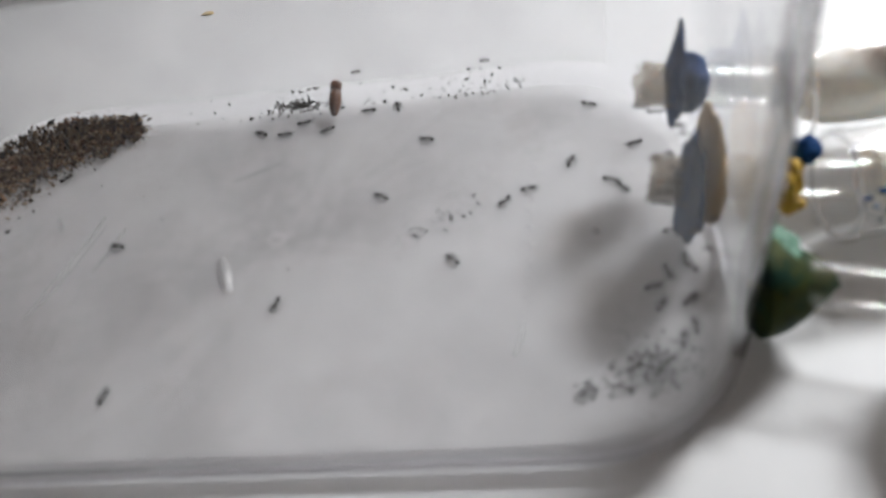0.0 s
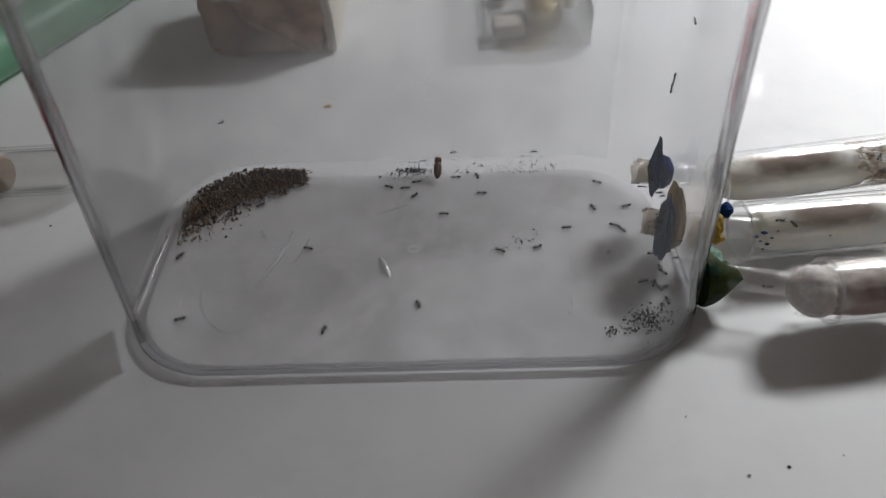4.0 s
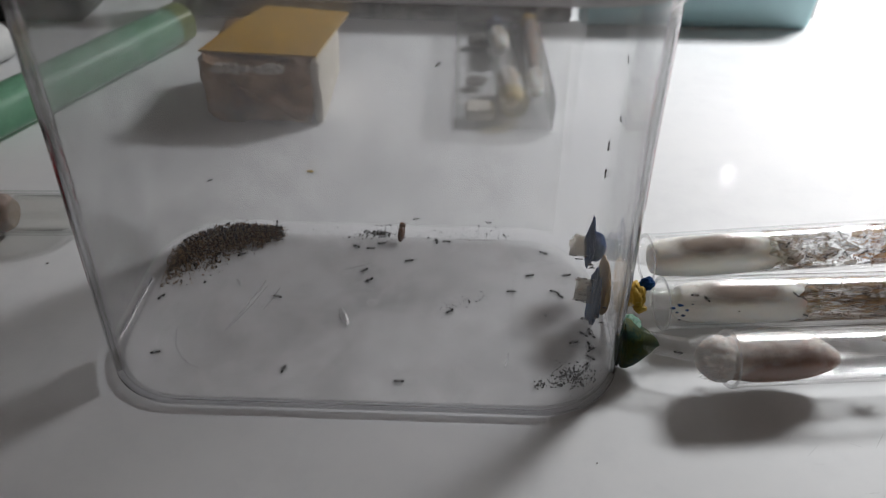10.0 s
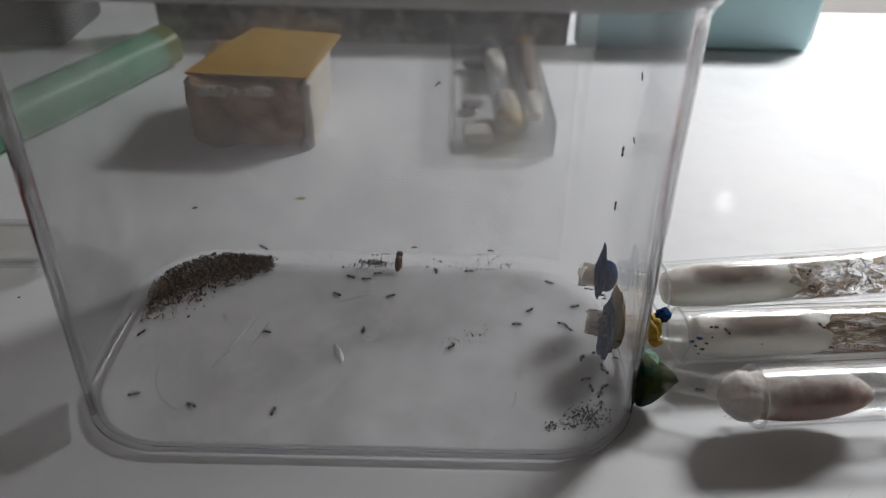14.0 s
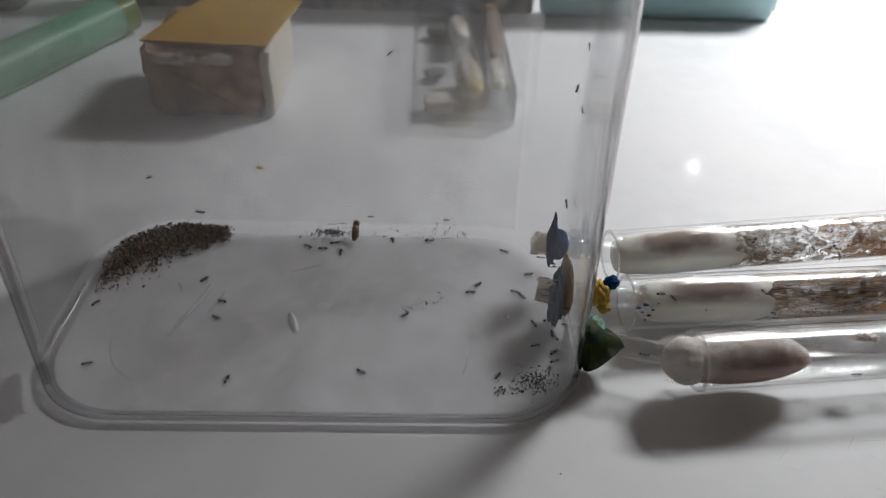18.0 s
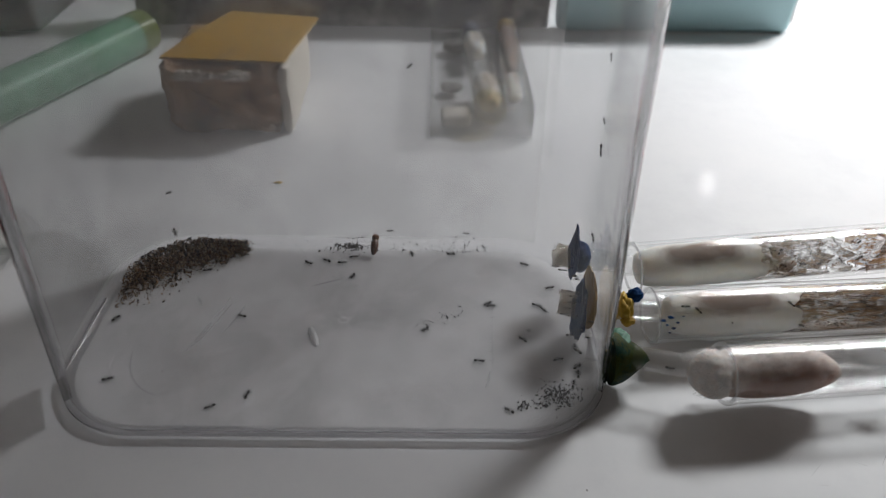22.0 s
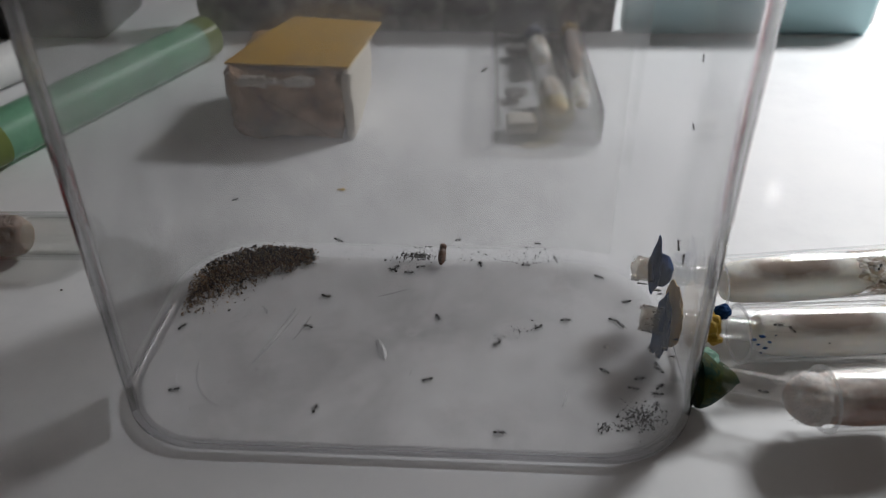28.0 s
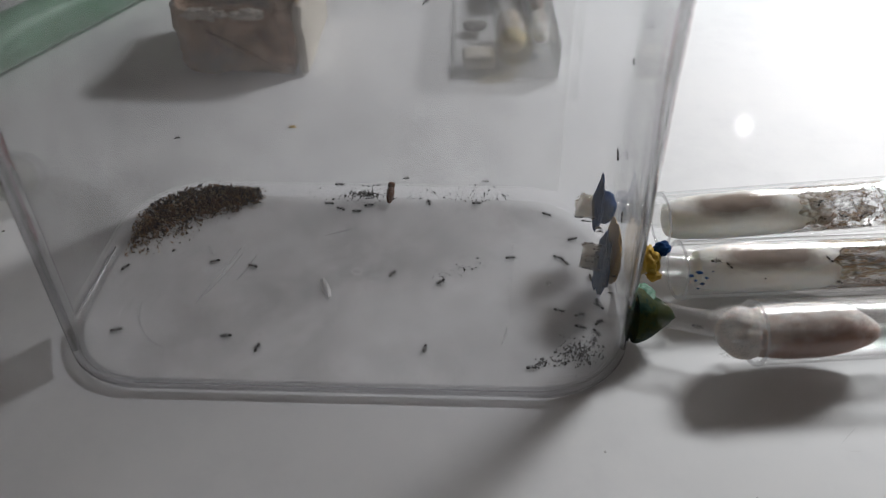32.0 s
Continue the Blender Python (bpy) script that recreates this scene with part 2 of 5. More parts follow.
RUST = solid("rusty_litter", [(0.0, (0.04, 0.016, 0.008)), (0.4, (0.14, 0.058, 0.024)), (0.75, (0.26, 0.13, 0.06)), (1.0, (0.36, 0.24, 0.14))], 260, 0.75, 0.4, island=0.75)
PUPA = solid("brown_pupa", [(0.3, (0.07, 0.02, 0.006)), (0.7, (0.17, 0.055, 0.014))], 400, 0.3, 0.3)
ANT = solid("ant_shell", [(0.3, (0.004, 0.003, 0.0025)), (0.7, (0.012, 0.007, 0.005))], 900, 0.55, 0.2, spec=0.12)
RED = solid("red_plastic", [(0.3, (0.32, 0.006, 0.008)), (0.7, (0.45, 0.012, 0.014))], 60, 0.35, 0.1)
BROWN = solid("brown_lid_plastic", [(0.3, (0.11, 0.06, 0.044)), (0.7, (0.15, 0.085, 0.064))], 30, 0.4, 0.1)
LID_BROWN = clear("translucent_brown_plastic", (0.62, 0.5, 0.44), 1.5, 0.3, 0.8, (0.25, 0.15, 0.115), 0.1)
STONE = solid("nest_stone", [(0.4, (0.1, 0.052, 0.03)), (0.47, (0.27, 0.16, 0.1)), (0.54, (0.39, 0.25, 0.165)), (0.62, (0.54, 0.4, 0.29))], 75, 0.95, 1.0, 260, 0.002)
PLASTER = solid("pale_plaster", [(0.3, (0.5, 0.46, 0.4)), (0.7, (0.68, 0.64, 0.58))], 90, 0.9, 0.6, 500)
CARD = solid("yellow_card", [(0.3, (0.37, 0.2, 0.008)), (0.5, (0.44, 0.25, 0.012)), (0.7, (0.49, 0.29, 0.02))], 60, 0.6, 0.1)
MINT = solid("pale_blue_plastic", [(0.3, (0.4, 0.62, 0.66)), (0.7, (0.45, 0.68, 0.71))], 20, 0.4, 0.05)
WRAP = clear("green_wrap", (0.75, 0.92, 0.82), 1.4, 0.4, 0.42, (0.42, 0.7, 0.54), 0.2)
OLIVE = clear("olive_tape", (0.6, 0.66, 0.3), 1.5, 0.2, 0.5, (0.36, 0.42, 0.13), 0.2)
DARKGREEN = solid("dark_green_plug", [(0.3, (0.004, 0.02, 0.008)), (0.7, (0.01, 0.05, 0.02))], 80, 0.5, 0.3)
TEAL = solid("teal_band", [(0.3, (0.03, 0.2, 0.2)), (0.7, (0.05, 0.28, 0.27))], 40, 0.4, 0.1)
WHITE = solid("white_paper", [(0.3, (0.6, 0.6, 0.6)), (0.7, (0.72, 0.72, 0.72))], 40, 0.6, 0.1)
BLACK = solid("black_plastic", [(0.3, (0.008, 0.008, 0.008)), (0.7, (0.018, 0.018, 0.018))], 40, 0.5, 0.1)
DARK = solid("dark_speckled_foam", [(0.42, (0.04, 0.036, 0.034)), (0.5, (0.14, 0.128, 0.12)), (0.6, (0.36, 0.34, 0.32))], 100, 0.9, 0.8, 420, 0.001)
AMBER = clear("amber_drop", (0.93, 0.86, 0.68), 1.4, 0.03, 0.1, (0.5, 0.4, 0.24), 0.1)
WATER = clear("water", (0.95, 0.95, 0.93), 1.6, 0.02, 0.03, (0.8, 0.8, 0.78))
BOXCLEAR = clear("scratched_acrylic", (0.965, 0.965, 0.965), 1.5, 0.12, 0.03, (0.75, 0.75, 0.75), 0.1)
GREYBIT = solid("grey_litter", [(0.3, (0.12, 0.11, 0.1)), (0.6, (0.22, 0.21, 0.2)), (0.8, (0.36, 0.35, 0.34))], 200, 0.9, 0.8, 500, 0.001)


def veil(name, colour, thin, thick, scale=160):
    """Loose cotton: strands that scatter the light, with gaps between them."""
    m = Nodes(name)
    film = m.add("ShaderNodeBsdfDiffuse", Color=(*colour, 1))
    back = m.add("ShaderNodeBsdfTranslucent", Color=(*colour, 1))
    both = m.add("ShaderNodeMixShader", Fac=0.5)
    m.link(film.outputs[0], both.inputs[1])
    m.link(back.outputs[0], both.inputs[2])
    amount = m.add("ShaderNodeMapRange")
    amount.inputs["From Min"].default_value, amount.inputs["From Max"].default_value = 0.36, 0.64
    amount.inputs["To Min"].default_value, amount.inputs["To Max"].default_value = thin, thick
    m.link(m.mix(0.5, m.noise(scale, 5, 0.75), m.noise(scale * 7, 4, 0.8)), amount.inputs["Value"])
    top = m.add("ShaderNodeMixShader")
    m.link(amount.outputs[0], top.inputs[0])
    m.link(m.add("ShaderNodeBsdfTransparent").outputs[0], top.inputs[1])
    m.link(both.outputs[0], top.inputs[2])
    return m.done(top.outputs[0])


FIBRE = veil("cotton_fibres", (0.9, 0.89, 0.88), 0.16, 0.4)


def smear_film(name, stops, scale, seed, along=0.6, cover=0.93):
    """A stained film on glass, torn and thin in places."""
    m = Nodes(name)
    place = m.add("ShaderNodeMapping")
    place.inputs["Location"].default_value = (seed, seed * 2, 0)
    place.inputs["Scale"].default_value = (along, 1.0, 1.0)
    m.link(m.co, place.inputs["Vector"])
    col = m.ramp(m.mix(0.4, m.noise(scale * 0.8, 3, 0.6, place.outputs[0]), m.noise(scale * 5, 4, 0.75, place.outputs[0])), stops)
    film = m.add("ShaderNodeBsdfDiffuse")
    back = m.add("ShaderNodeBsdfTranslucent")
    m.link(col, film.inputs["Color"])
    m.link(col, back.inputs["Color"])
    both = m.add("ShaderNodeMixShader", Fac=0.45)
    m.link(film.outputs[0], both.inputs[1])
    m.link(back.outputs[0], both.inputs[2])
    amount = m.add("ShaderNodeMapRange")
    amount.inputs["From Min"].default_value, amount.inputs["From Max"].default_value = 0.41, 0.6
    amount.inputs["To Min"].default_value, amount.inputs["To Max"].default_value = 0.06, cover
    shift = m.add("ShaderNodeMapping")
    shift.inputs["Location"].default_value = (seed * 3, 0.1, 0.2)
    shift.inputs["Scale"].default_value = (along, 1.0, 1.0)
    m.link(m.co, shift.inputs["Vector"])
    m.link(m.mix(0.5, m.noise(scale * 1.1, 4, 0.6, shift.outputs[0]), m.noise(scale * 5, 4, 0.75, shift.outputs[0])), amount.inputs["Value"])
    top = m.add("ShaderNodeMixShader")
    m.link(amount.outputs[0], top.inputs[0])
    m.link(m.add("ShaderNodeBsdfTransparent").outputs[0], top.inputs[1])
    m.link(both.outputs[0], top.inputs[2])
    return m.done(top.outputs[0])


GREY_FILM = smear_film("grey_nest_film", [(0.36, (0.5, 0.46, 0.41)), (0.46, (0.38, 0.32, 0.25)), (0.53, (0.26, 0.17, 0.1)), (0.62, (0.08, 0.04, 0.02))], 170, 0.3, 0.6, 0.9)
STREAK_FILM = smear_film("streaky_nest_film", [(0.38, (0.55, 0.46, 0.33)), (0.46, (0.34, 0.21, 0.1)), (0.52, (0.2, 0.11, 0.045)), (0.6, (0.06, 0.03, 0.013))], 190, 0.8, 0.2, 0.92)
RUST_FILM = smear_film("rusty_nest_film", [(0.38, (0.54, 0.38, 0.22)), (0.46, (0.4, 0.2, 0.075)), (0.52, (0.28, 0.11, 0.035)), (0.6, (0.08, 0.035, 0.015))], 160, 0.8, 0.5, 0.92)
GATE = clear("smooth_moulding_point", (0.97, 0.97, 0.97), 2.8, 0.3, 0.4, (0.95, 0.95, 0.96), 0.1)
FAINT = clear("faint_scuff", (1.0, 1.0, 1.0), 1.12, 0.3, 0.1, (0.97, 0.97, 0.98), 0.16)
SCUFF = clear("white_scuff", (0.99, 0.99, 0.99), 1.5, 0.2, 0.7, (0.97, 0.97, 0.98), 0.1)
LIP = clear("thick_tube_lip", (0.95, 0.95, 0.955), 1.9, 0.05, 0.12, (0.9, 0.9, 0.9), 0.03)


def glass_body(name, colour, ior=1.47):
    m = Nodes(name)
    g = m.add("ShaderNodeBsdfGlass", IOR=ior, Roughness=0.0)
    g.inputs[0].default_value = (*colour, 1)
    return m.done(g.outputs[0])


BASE = glass_body("thick_clear_plastic", (0.99, 0.99, 1.0), 1.5)

# ---------------------------------------------------------------- mesh tools (bmesh in millimetres)


def mesh_of(name, bm, material, smooth=True, sharp=0.9):
    me = bpy.data.meshes.new(name)
    bmesh.ops.recalc_face_normals(bm, faces=bm.faces)
    for e in bm.edges:
        if len(e.link_faces) == 2 and e.calc_face_angle(0.0) > sharp:
            e.smooth = False
    bmesh.ops.scale(bm, vec=(0.001, 0.001, 0.001), verts=bm.verts)
    bm.to_mesh(me)
    bm.free()
    for m in (material if isinstance(material, (list, tuple)) else [material]):
        me.materials.append(m)
    if smooth:
        me.polygons.foreach_set("use_smooth", [True] * len(me.polygons))
    return me


def thing(name, at, label, category, group="", rz=0.0, kind=""):
    ob = new(name)
    ob.empty_display_size = 0.005
    ob.matrix_basis = pose(at[0] / 1000, at[1] / 1000, at[2] / 1000, 0, 0, rz)
    return tagged(ob, label, category, group, kind)


def part(name, bm, material, parent, label="", smooth=True, m=None):
    ob = new(name, mesh_of(name, bm, material, smooth))
    ob.parent = parent
    if m is not None:
        ob.matrix_basis = m
    return tagged(ob, label)


def single(name, bm, material, at, label, category, group="", kind="", smooth=True, rz=0.0):
    ob = new(name, mesh_of(name, bm, material, smooth))
    ob.matrix_basis = pose(at[0] / 1000, at[1] / 1000, at[2] / 1000, 0, 0, rz)
    return tagged(ob, label, category, group, kind)


def mm(x, y, z, rx=0, ry=0, rz=0):
    return pose(x / 1000, y / 1000, z / 1000, rx, ry, rz)


def ring(bm, pts):
    return [bm.verts.new(p) for p in pts]


def bridge(bm, a, b):
    n = len(a)
    return [bm.faces.new((a[i], a[(i + 1) % n], b[(i + 1) % n], b[i])) for i in range(n)]


def rounded_outline(hx, hy, r, corner=10, straight=6):
    """Points of a rounded rectangle, counter-clockwise from the right side."""
    pts = []
    for k, (sx, sy) in enumerate(((1, 1), (-1, 1), (-1, -1), (1, -1))):
        for i in range(corner + 1):
            a = math.pi / 2 * (k + i / corner)
            pts.append((sx * (hx - r) + r * math.cos(a), sy * (hy - r) + r * math.sin(a)))
        nx, ny = ((-1, 1), (-1, -1), (1, -1), (1, 1))[k]
        a = math.pi / 2 * (k + 1)
        e = (nx * (hx - r) + r * math.cos(a), ny * (hy - r) + r * math.sin(a))
        s = pts[-1]
        for i in range(1, straight):
            f = i / straight
            pts.append((s[0] + (e[0] - s[0]) * f, s[1] + (e[1] - s[1]) * f))
    return pts


def lathe(bm, profile, segs=32, axis="x", closed=False):
    """Turns (along, radius) pairs round an axis; radius 0 closes an end."""
    rings = []
    for a, r in profile:
        if r <= 1e-6:
            p = (a, 0, 0) if axis == "x" else (0, 0, a)
            rings.append([bm.verts.new(p)])
            continue
        pts = []
        for i in range(segs):
            c, s = math.cos(2 * math.pi * i / segs) * r, math.sin(2 * math.pi * i / segs) * r
            pts.append((a, c, s) if axis == "x" else (c, s, a))
        rings.append(ring(bm, pts))
    pairs = list(zip(rings, rings[1:]))
    if closed:
        pairs.append((rings[-1], rings[0]))
    for a, b in pairs:
        if len(a) == 1 and len(b) == 1:
            continue
        if len(a) == 1:
            for i in range(segs):
                bm.faces.new((a[0], b[i], b[(i + 1) % segs]))
        elif len(b) == 1:
            for i in range(segs):
                bm.faces.new((b[0], a[(i + 1) % segs], a[i]))
        else:
            bridge(bm, a, b)
    return bm


def box(bm, size, at=(0, 0, 0), bevel=0.0, segs=2, rough=0.0, seed=0, cuts=0, pits=0.0):
    made = bmesh.ops.create_cube(bm, size=1.0, matrix=Matrix.Translation(at) @ Matrix.Diagonal((*size, 1)))
    verts = made["verts"]
    if bevel:
        edges = list({e for v in verts for e in v.link_edges})
        r = bmesh.ops.bevel(bm, geom=edges, offset=bevel, segments=segs, affect="EDGES", profile=0.5)
        verts = list({v for f in r["faces"] for v in f.verts} | {v for v in verts if v.is_valid})
    if cuts:
        bmesh.ops.subdivide_edges(bm, edges=bm.edges[:], cuts=cuts, use_grid_fill=True)
        verts = bm.verts[:]
    if rough:
        for v in verts:
            v.co += noise.noise_vector(v.co * 0.13 + Vector((seed, 0, 0))) * rough + noise.noise_vector(v.co * 0.5 + Vector((seed, 7, 0))) * rough * 0.4 + noise.noise_vector(v.co * 0.33 + Vector((3, seed, 0))) * pits
    return bm


def lump(bm, size, at=(0, 0, 0), sub=3, rough=0.2, freq=1.2, seed=0.0):
    made = bmesh.ops.create_icosphere(bm, subdivisions=sub, radius=1.0)
    for v in made["verts"]:
        d = v.co.normalized()
        k = 1 + rough * (noise.noise(d * freq + Vector((seed, 0, 0))) + 0.5 * noise.noise(d * freq * 2.7 + Vector((0, seed, 3))))
        v.co = Vector((d.x * size[0] * k + at[0], d.y * size[1] * k + at[1], d.z * size[2] * k + at[2]))
    return bm


def grains(count, place, size, seed, stretch=1.6):
    """Many small angular crumbs in one mesh; place(rng) gives a centre in millimetres."""
    rng = random.Random(seed)
    verts, faces = [], []
    for _ in range(count):
        c = Vector(place(rng))
        s = size[0] + (size[1] - size[0]) * rng.random() ** 1.8
        turn = Euler((rng.uniform(0, 6.3), rng.uniform(0, 6.3), rng.uniform(0, 6.3))).to_matrix()
        n = len(verts)
        ext = (s * rng.uniform(0.8, stretch), s * rng.uniform(0.6, 1.0), s * rng.uniform(0.45, 0.8))
        for p in ((1, 0, 0), (-1, 0, 0), (0, 1, 0), (0, -1, 0), (0, 0, 1), (0, 0, -1)):
            q = Vector([p[i] * ext[i] * rng.uniform(0.7, 1.2) for i in range(3)])
            w = c + turn @ q
            verts.append((w.x / 1000, w.y / 1000, w.z / 1000))
        for a, b, d in ((0, 2, 4), (2, 1, 4), (1, 3, 4), (3, 0, 4), (2, 0, 5), (1, 2, 5), (3, 1, 5), (0, 3, 5)):
            faces.append((n + a, n + b, n + d))
    me = bpy.data.meshes.new("crumbs")
    me.from_pydata(verts, [], faces)
    return me


def stuff(name, me, material, label, category, parent=None):
    me.materials.append(material)
    ob = new(name, me)
    ob.parent = parent
    return tagged(ob, label, category if parent is None else "", "", "stuff")


def ribbon(bm, pts, width, thick=0.04):
    """A flat strip that lies along points, much wider than it is thick."""
    prev = None
    for i, p in enumerate(pts):
        a, b = Vector(pts[max(i - 1, 0)]), Vector(pts[min(i + 1, len(pts) - 1)])
        d = (b - a).normalized()
        n = Vector((-d.y, d.x, 0)) * width * (0.5 if i in (0, len(pts) - 1) else 1.0)
        p, up = Vector(p), Vector((0, 0, thick))
        cur = ring(bm, (p - n, p + n, p + n * 0.7 + up, p - n * 0.7 + up))
        if prev:
            bridge(bm, prev, cur)
        else:
            bm.faces.new(cur)
        prev = cur
    bm.faces.new(list(reversed(prev)))
    return bm


def strand(bm, pts, r, sides=4):
    """A thin tube along points."""
    prev = None
    for i, p in enumerate(pts):
        a, b = Vector(pts[max(i - 1, 0)]), Vector(pts[min(i + 1, len(pts) - 1)])
        d = (b - a).normalized()
        u = d.orthogonal().normalized()
        w = d.cross(u)
        rr = r[i] if isinstance(r, (list, tuple)) else r
        cur = ring(bm, [Vector(p) + (u * math.cos(2 * math.pi * k / sides) + w * math.sin(2 * math.pi * k / sides)) * rr for k in range(sides)])
        if prev:
            bridge(bm, prev, cur)
        else:
            bm.faces.new(cur)
        prev = cur
    bm.faces.new(list(reversed(prev)))
    return bm

# ---------------------------------------------------------------- the room and the table


def slab(name, x0, x1, y0, y1, z0, z1, material, label, category):
    bm = box(bmesh.new(), (x1 - x0, y1 - y0, z1 - z0), ((x0 + x1) / 2, (y0 + y1) / 2, (z0 + z1) / 2), 2.0, 2)
    return single(name, bm, material, (0, 0, 0), label, category, kind="structure", smooth=False)


table = slab("table", -520, 700, -700, 330, -28, 0, TABLE, "white glossy laminate tabletop with faint scuffs", "table")
slab("wall_north", -1500, 1500, 760, 800, -750, 1700, WALL, "dim grey painted wall behind the table", "wall")
slab("wall_south", -1500, 1500, -1640, -1600, -750, 1700, ROOM, "dim warm painted wall", "wall")
slab("wall_west", -1540, -1500, -1640, 800, -750, 1700, ROOM, "dim warm painted wall", "wall")
slab("wall_east", 1500, 1540, -1640, 800, -750, 1700, ROOM, "dim warm painted wall", "wall")
slab("floor", -1540, 1540, -1640, 800, -790, -750, ROOM, "dim brown room floor", "floor")
slab("ceiling", -1540, 1540, -1640, 800, 1700, 1740, CEILING, "dim pale painted ceiling", "ceiling")

# ---------------------------------------------------------------- the plastic tub and its lid


SIDES = ((74.3, 40.9, 25.5, 5.2), (73.0, 40.3, 25.5, 40), (71.7, 39.7, 25.5, 75), (71.0, 39.5, 25.5, 106))


def tub():
    t = thing("plastic_tub", (0, 0, 0), "clear rounded plastic tub standing on the white table, scuffed and hazy", "plastic tub", rz=-1.2)
    outer = list(SIDES) + [(71.0, 39.5, 25.5, 109.5), (72.0, 40.5, 26, 110), (72.4, 40.9, 26.2, 111), (72.0, 40.5, 26, 112.4)]
    inner = [(69.8, 38.3, 24.5, 112.4)] + [(hx - 1.2, hy - 1.2, r - 1.1, z) for hx, hy, r, z in reversed(SIDES)]
    bm = bmesh.new()
    rows = [ring(bm, [(x, y, z) for x, y in rounded_outline(hx, hy, r)]) for hx, hy, r, z in outer + inner]
    for k, (a, b) in enumerate(zip(rows, rows[1:])):
        for f in bridge(bm, a, b):
            c = f.calc_center_median()
            if (c.y > 22 and c.x < 60 or c.x < -60 and c.y > -18) and c.z > 12:
                f.material_index = 3 if k < 3 else 1
    # the flat floor, a plate with both faces
    for z in (1.2, 2.0):
        edge = ring(bm, [(x, y, z) for x, y in rounded_outline(71.0, 37.6, 22.2)])
        mid = ring(bm, [(x, y, z) for x, y in rounded_outline(50, 22, 12)])
        for f in bridge(bm, edge, mid):
            f.material_index = 2
        f = bm.faces.new(mid)
        f.material_index = 2
    # the rounded edge on which it stands; the solid bead at its outer foot is added to cast a dark band
    foot = bmesh.new()
    arc = [radians(90 * i / 6) for i in range(7)]
    low = [(71.0, 37.6, 22, 0.6)] + [(71.4 + 2.9 * math.sin(a), 38.0 + 2.9 * math.sin(a), 22.4 + 2.9 * math.sin(a), 3.5 - 2.9 * math.cos(a)) for a in arc] + [SIDES[0]]
    high = [(73.1, 39.7, 24.4, 5.2)] + [(71.0 + 2.1 * math.sin(a), 37.6 + 2.1 * math.sin(a), 22.3 + 2.1 * math.sin(a), 4.1 - 2.1 * math.cos(a)) for a in reversed(arc)]
    for section in (low, high):
        loops = [ring(foot, [(x, y, z) for x, y in rounded_outline(hx, hy, r, 20)]) for hx, hy, r, z in section]
        for a, b in zip(loops, loops[1:]):
            bridge(foot, a, b)
    part("base_edge", foot, FOOT, t, "thick rounded clear base edge")
    bead = bmesh.new()
    section = [i * math.pi / 4 for i in range(8)]
    sides = [rounded_outline(73.2 + 0.75 * math.cos(a), 39.8 + 0.75 * math.cos(a), 24.2, 20) for a in section]
    loops = [ring(bead, [(q[i][0], q[i][1], 1.75 + 0.95 * math.sin(a)) for a, q in zip(section, sides)]) for q in [sides] for i in range(len(q[0])) if q[0][i][1] < 12]
    for a, b in zip(loops, loops[1:]):
        bridge(bead, a, b)
    bead.faces.new(loops[0])
    bead.faces.new(list(reversed(loops[-1])))
    part("base_bead", bead, BASE, t, "solid clear bead added round the front of the base")
    part("body", bm, [PLASTIC, PLASTIC_BACK, PLASTIC_FLOOR, PLASTIC_MIST], t)
    # solid strips added to the front corners, for bright edges and a shadow streak
    for side, lo, hi in ((1, -30, 2), (-1, 188, 224)):
        bm = bmesh.new()
        loops = []
        for hx, hy, r, z in SIDES:
            cx, cy = side * (hx - r), -(hy - r)
            arc = [radians(lo + (hi - lo) * i / 14) for i in range(15)]
            out = [(cx + math.cos(a) * (r + 0.03), cy + math.sin(a) * (r + 0.03), z + 0.1) for a in arc]
            mid = [1.25 + 0.9 * math.sin(math.pi * i / 14) for i in range(15)]
            ins = [(cx + math.cos(a) * (r - d), cy + math.sin(a) * (r - d), z + 0.1) for a, d in zip(arc, mid)]
            loops.append(ring(bm, out + ins[::-1]))
        for a, b in zip(loops, loops[1:]):
            bridge(bm, a, b)
        bm.faces.new(loops[0])
        bm.faces.new(loops[-1])
        part("corner_edge", bm, BASE, t, "added solid clear strip in the corner")
    # a faint red stripe on the outside of the two corners
    for side, lo, hi, z0, z1 in ((1, -22, -4, 58, 106), (-1, 198, 216, 34, 92)):
        bm = bmesh.new()
        loops = []
        for i in range(9):
            z = z0 + (z1 - z0) * i / 8
            k = next(j for j in range(3) if z <= SIDES[j + 1][3])
            f = (z - SIDES[k][3]) / (SIDES[k + 1][3] - SIDES[k][3])
            hx, hy, r = (SIDES[k][n] + (SIDES[k + 1][n] - SIDES[k][n]) * f for n in range(3))
            loops.append([bm.verts.new((side * (hx - r) + math.cos(radians(a)) * (r + 0.1), -(hy - r) + math.sin(radians(a)) * (r + 0.1), z)) for a in np.linspace(lo, hi, 7)])
        for a, b in zip(loops, loops[1:]):
            for j in range(6):
                bm.faces.new((a[j], a[j + 1], b[j + 1], b[j]))
        part("red_stripe", bm, STRIPE, t, "thin red stripe along the corner")

    def mark(name, pts, r, label, look_of=None):
        part(name, ribbon(bmesh.new(), pts, r, 0.012 if look_of is FAINT else 0.04), look_of or SCUFF, t, label)

    # moulded relief and scratches in the floor
    mark("moulded_arc", [(-62.5, -14, 2.05), (-62.4, -17.5, 2.05), (-61.3, -20, 2.05), (-58.5, -21.2, 2.05)], 0.18, "short curved moulding mark")
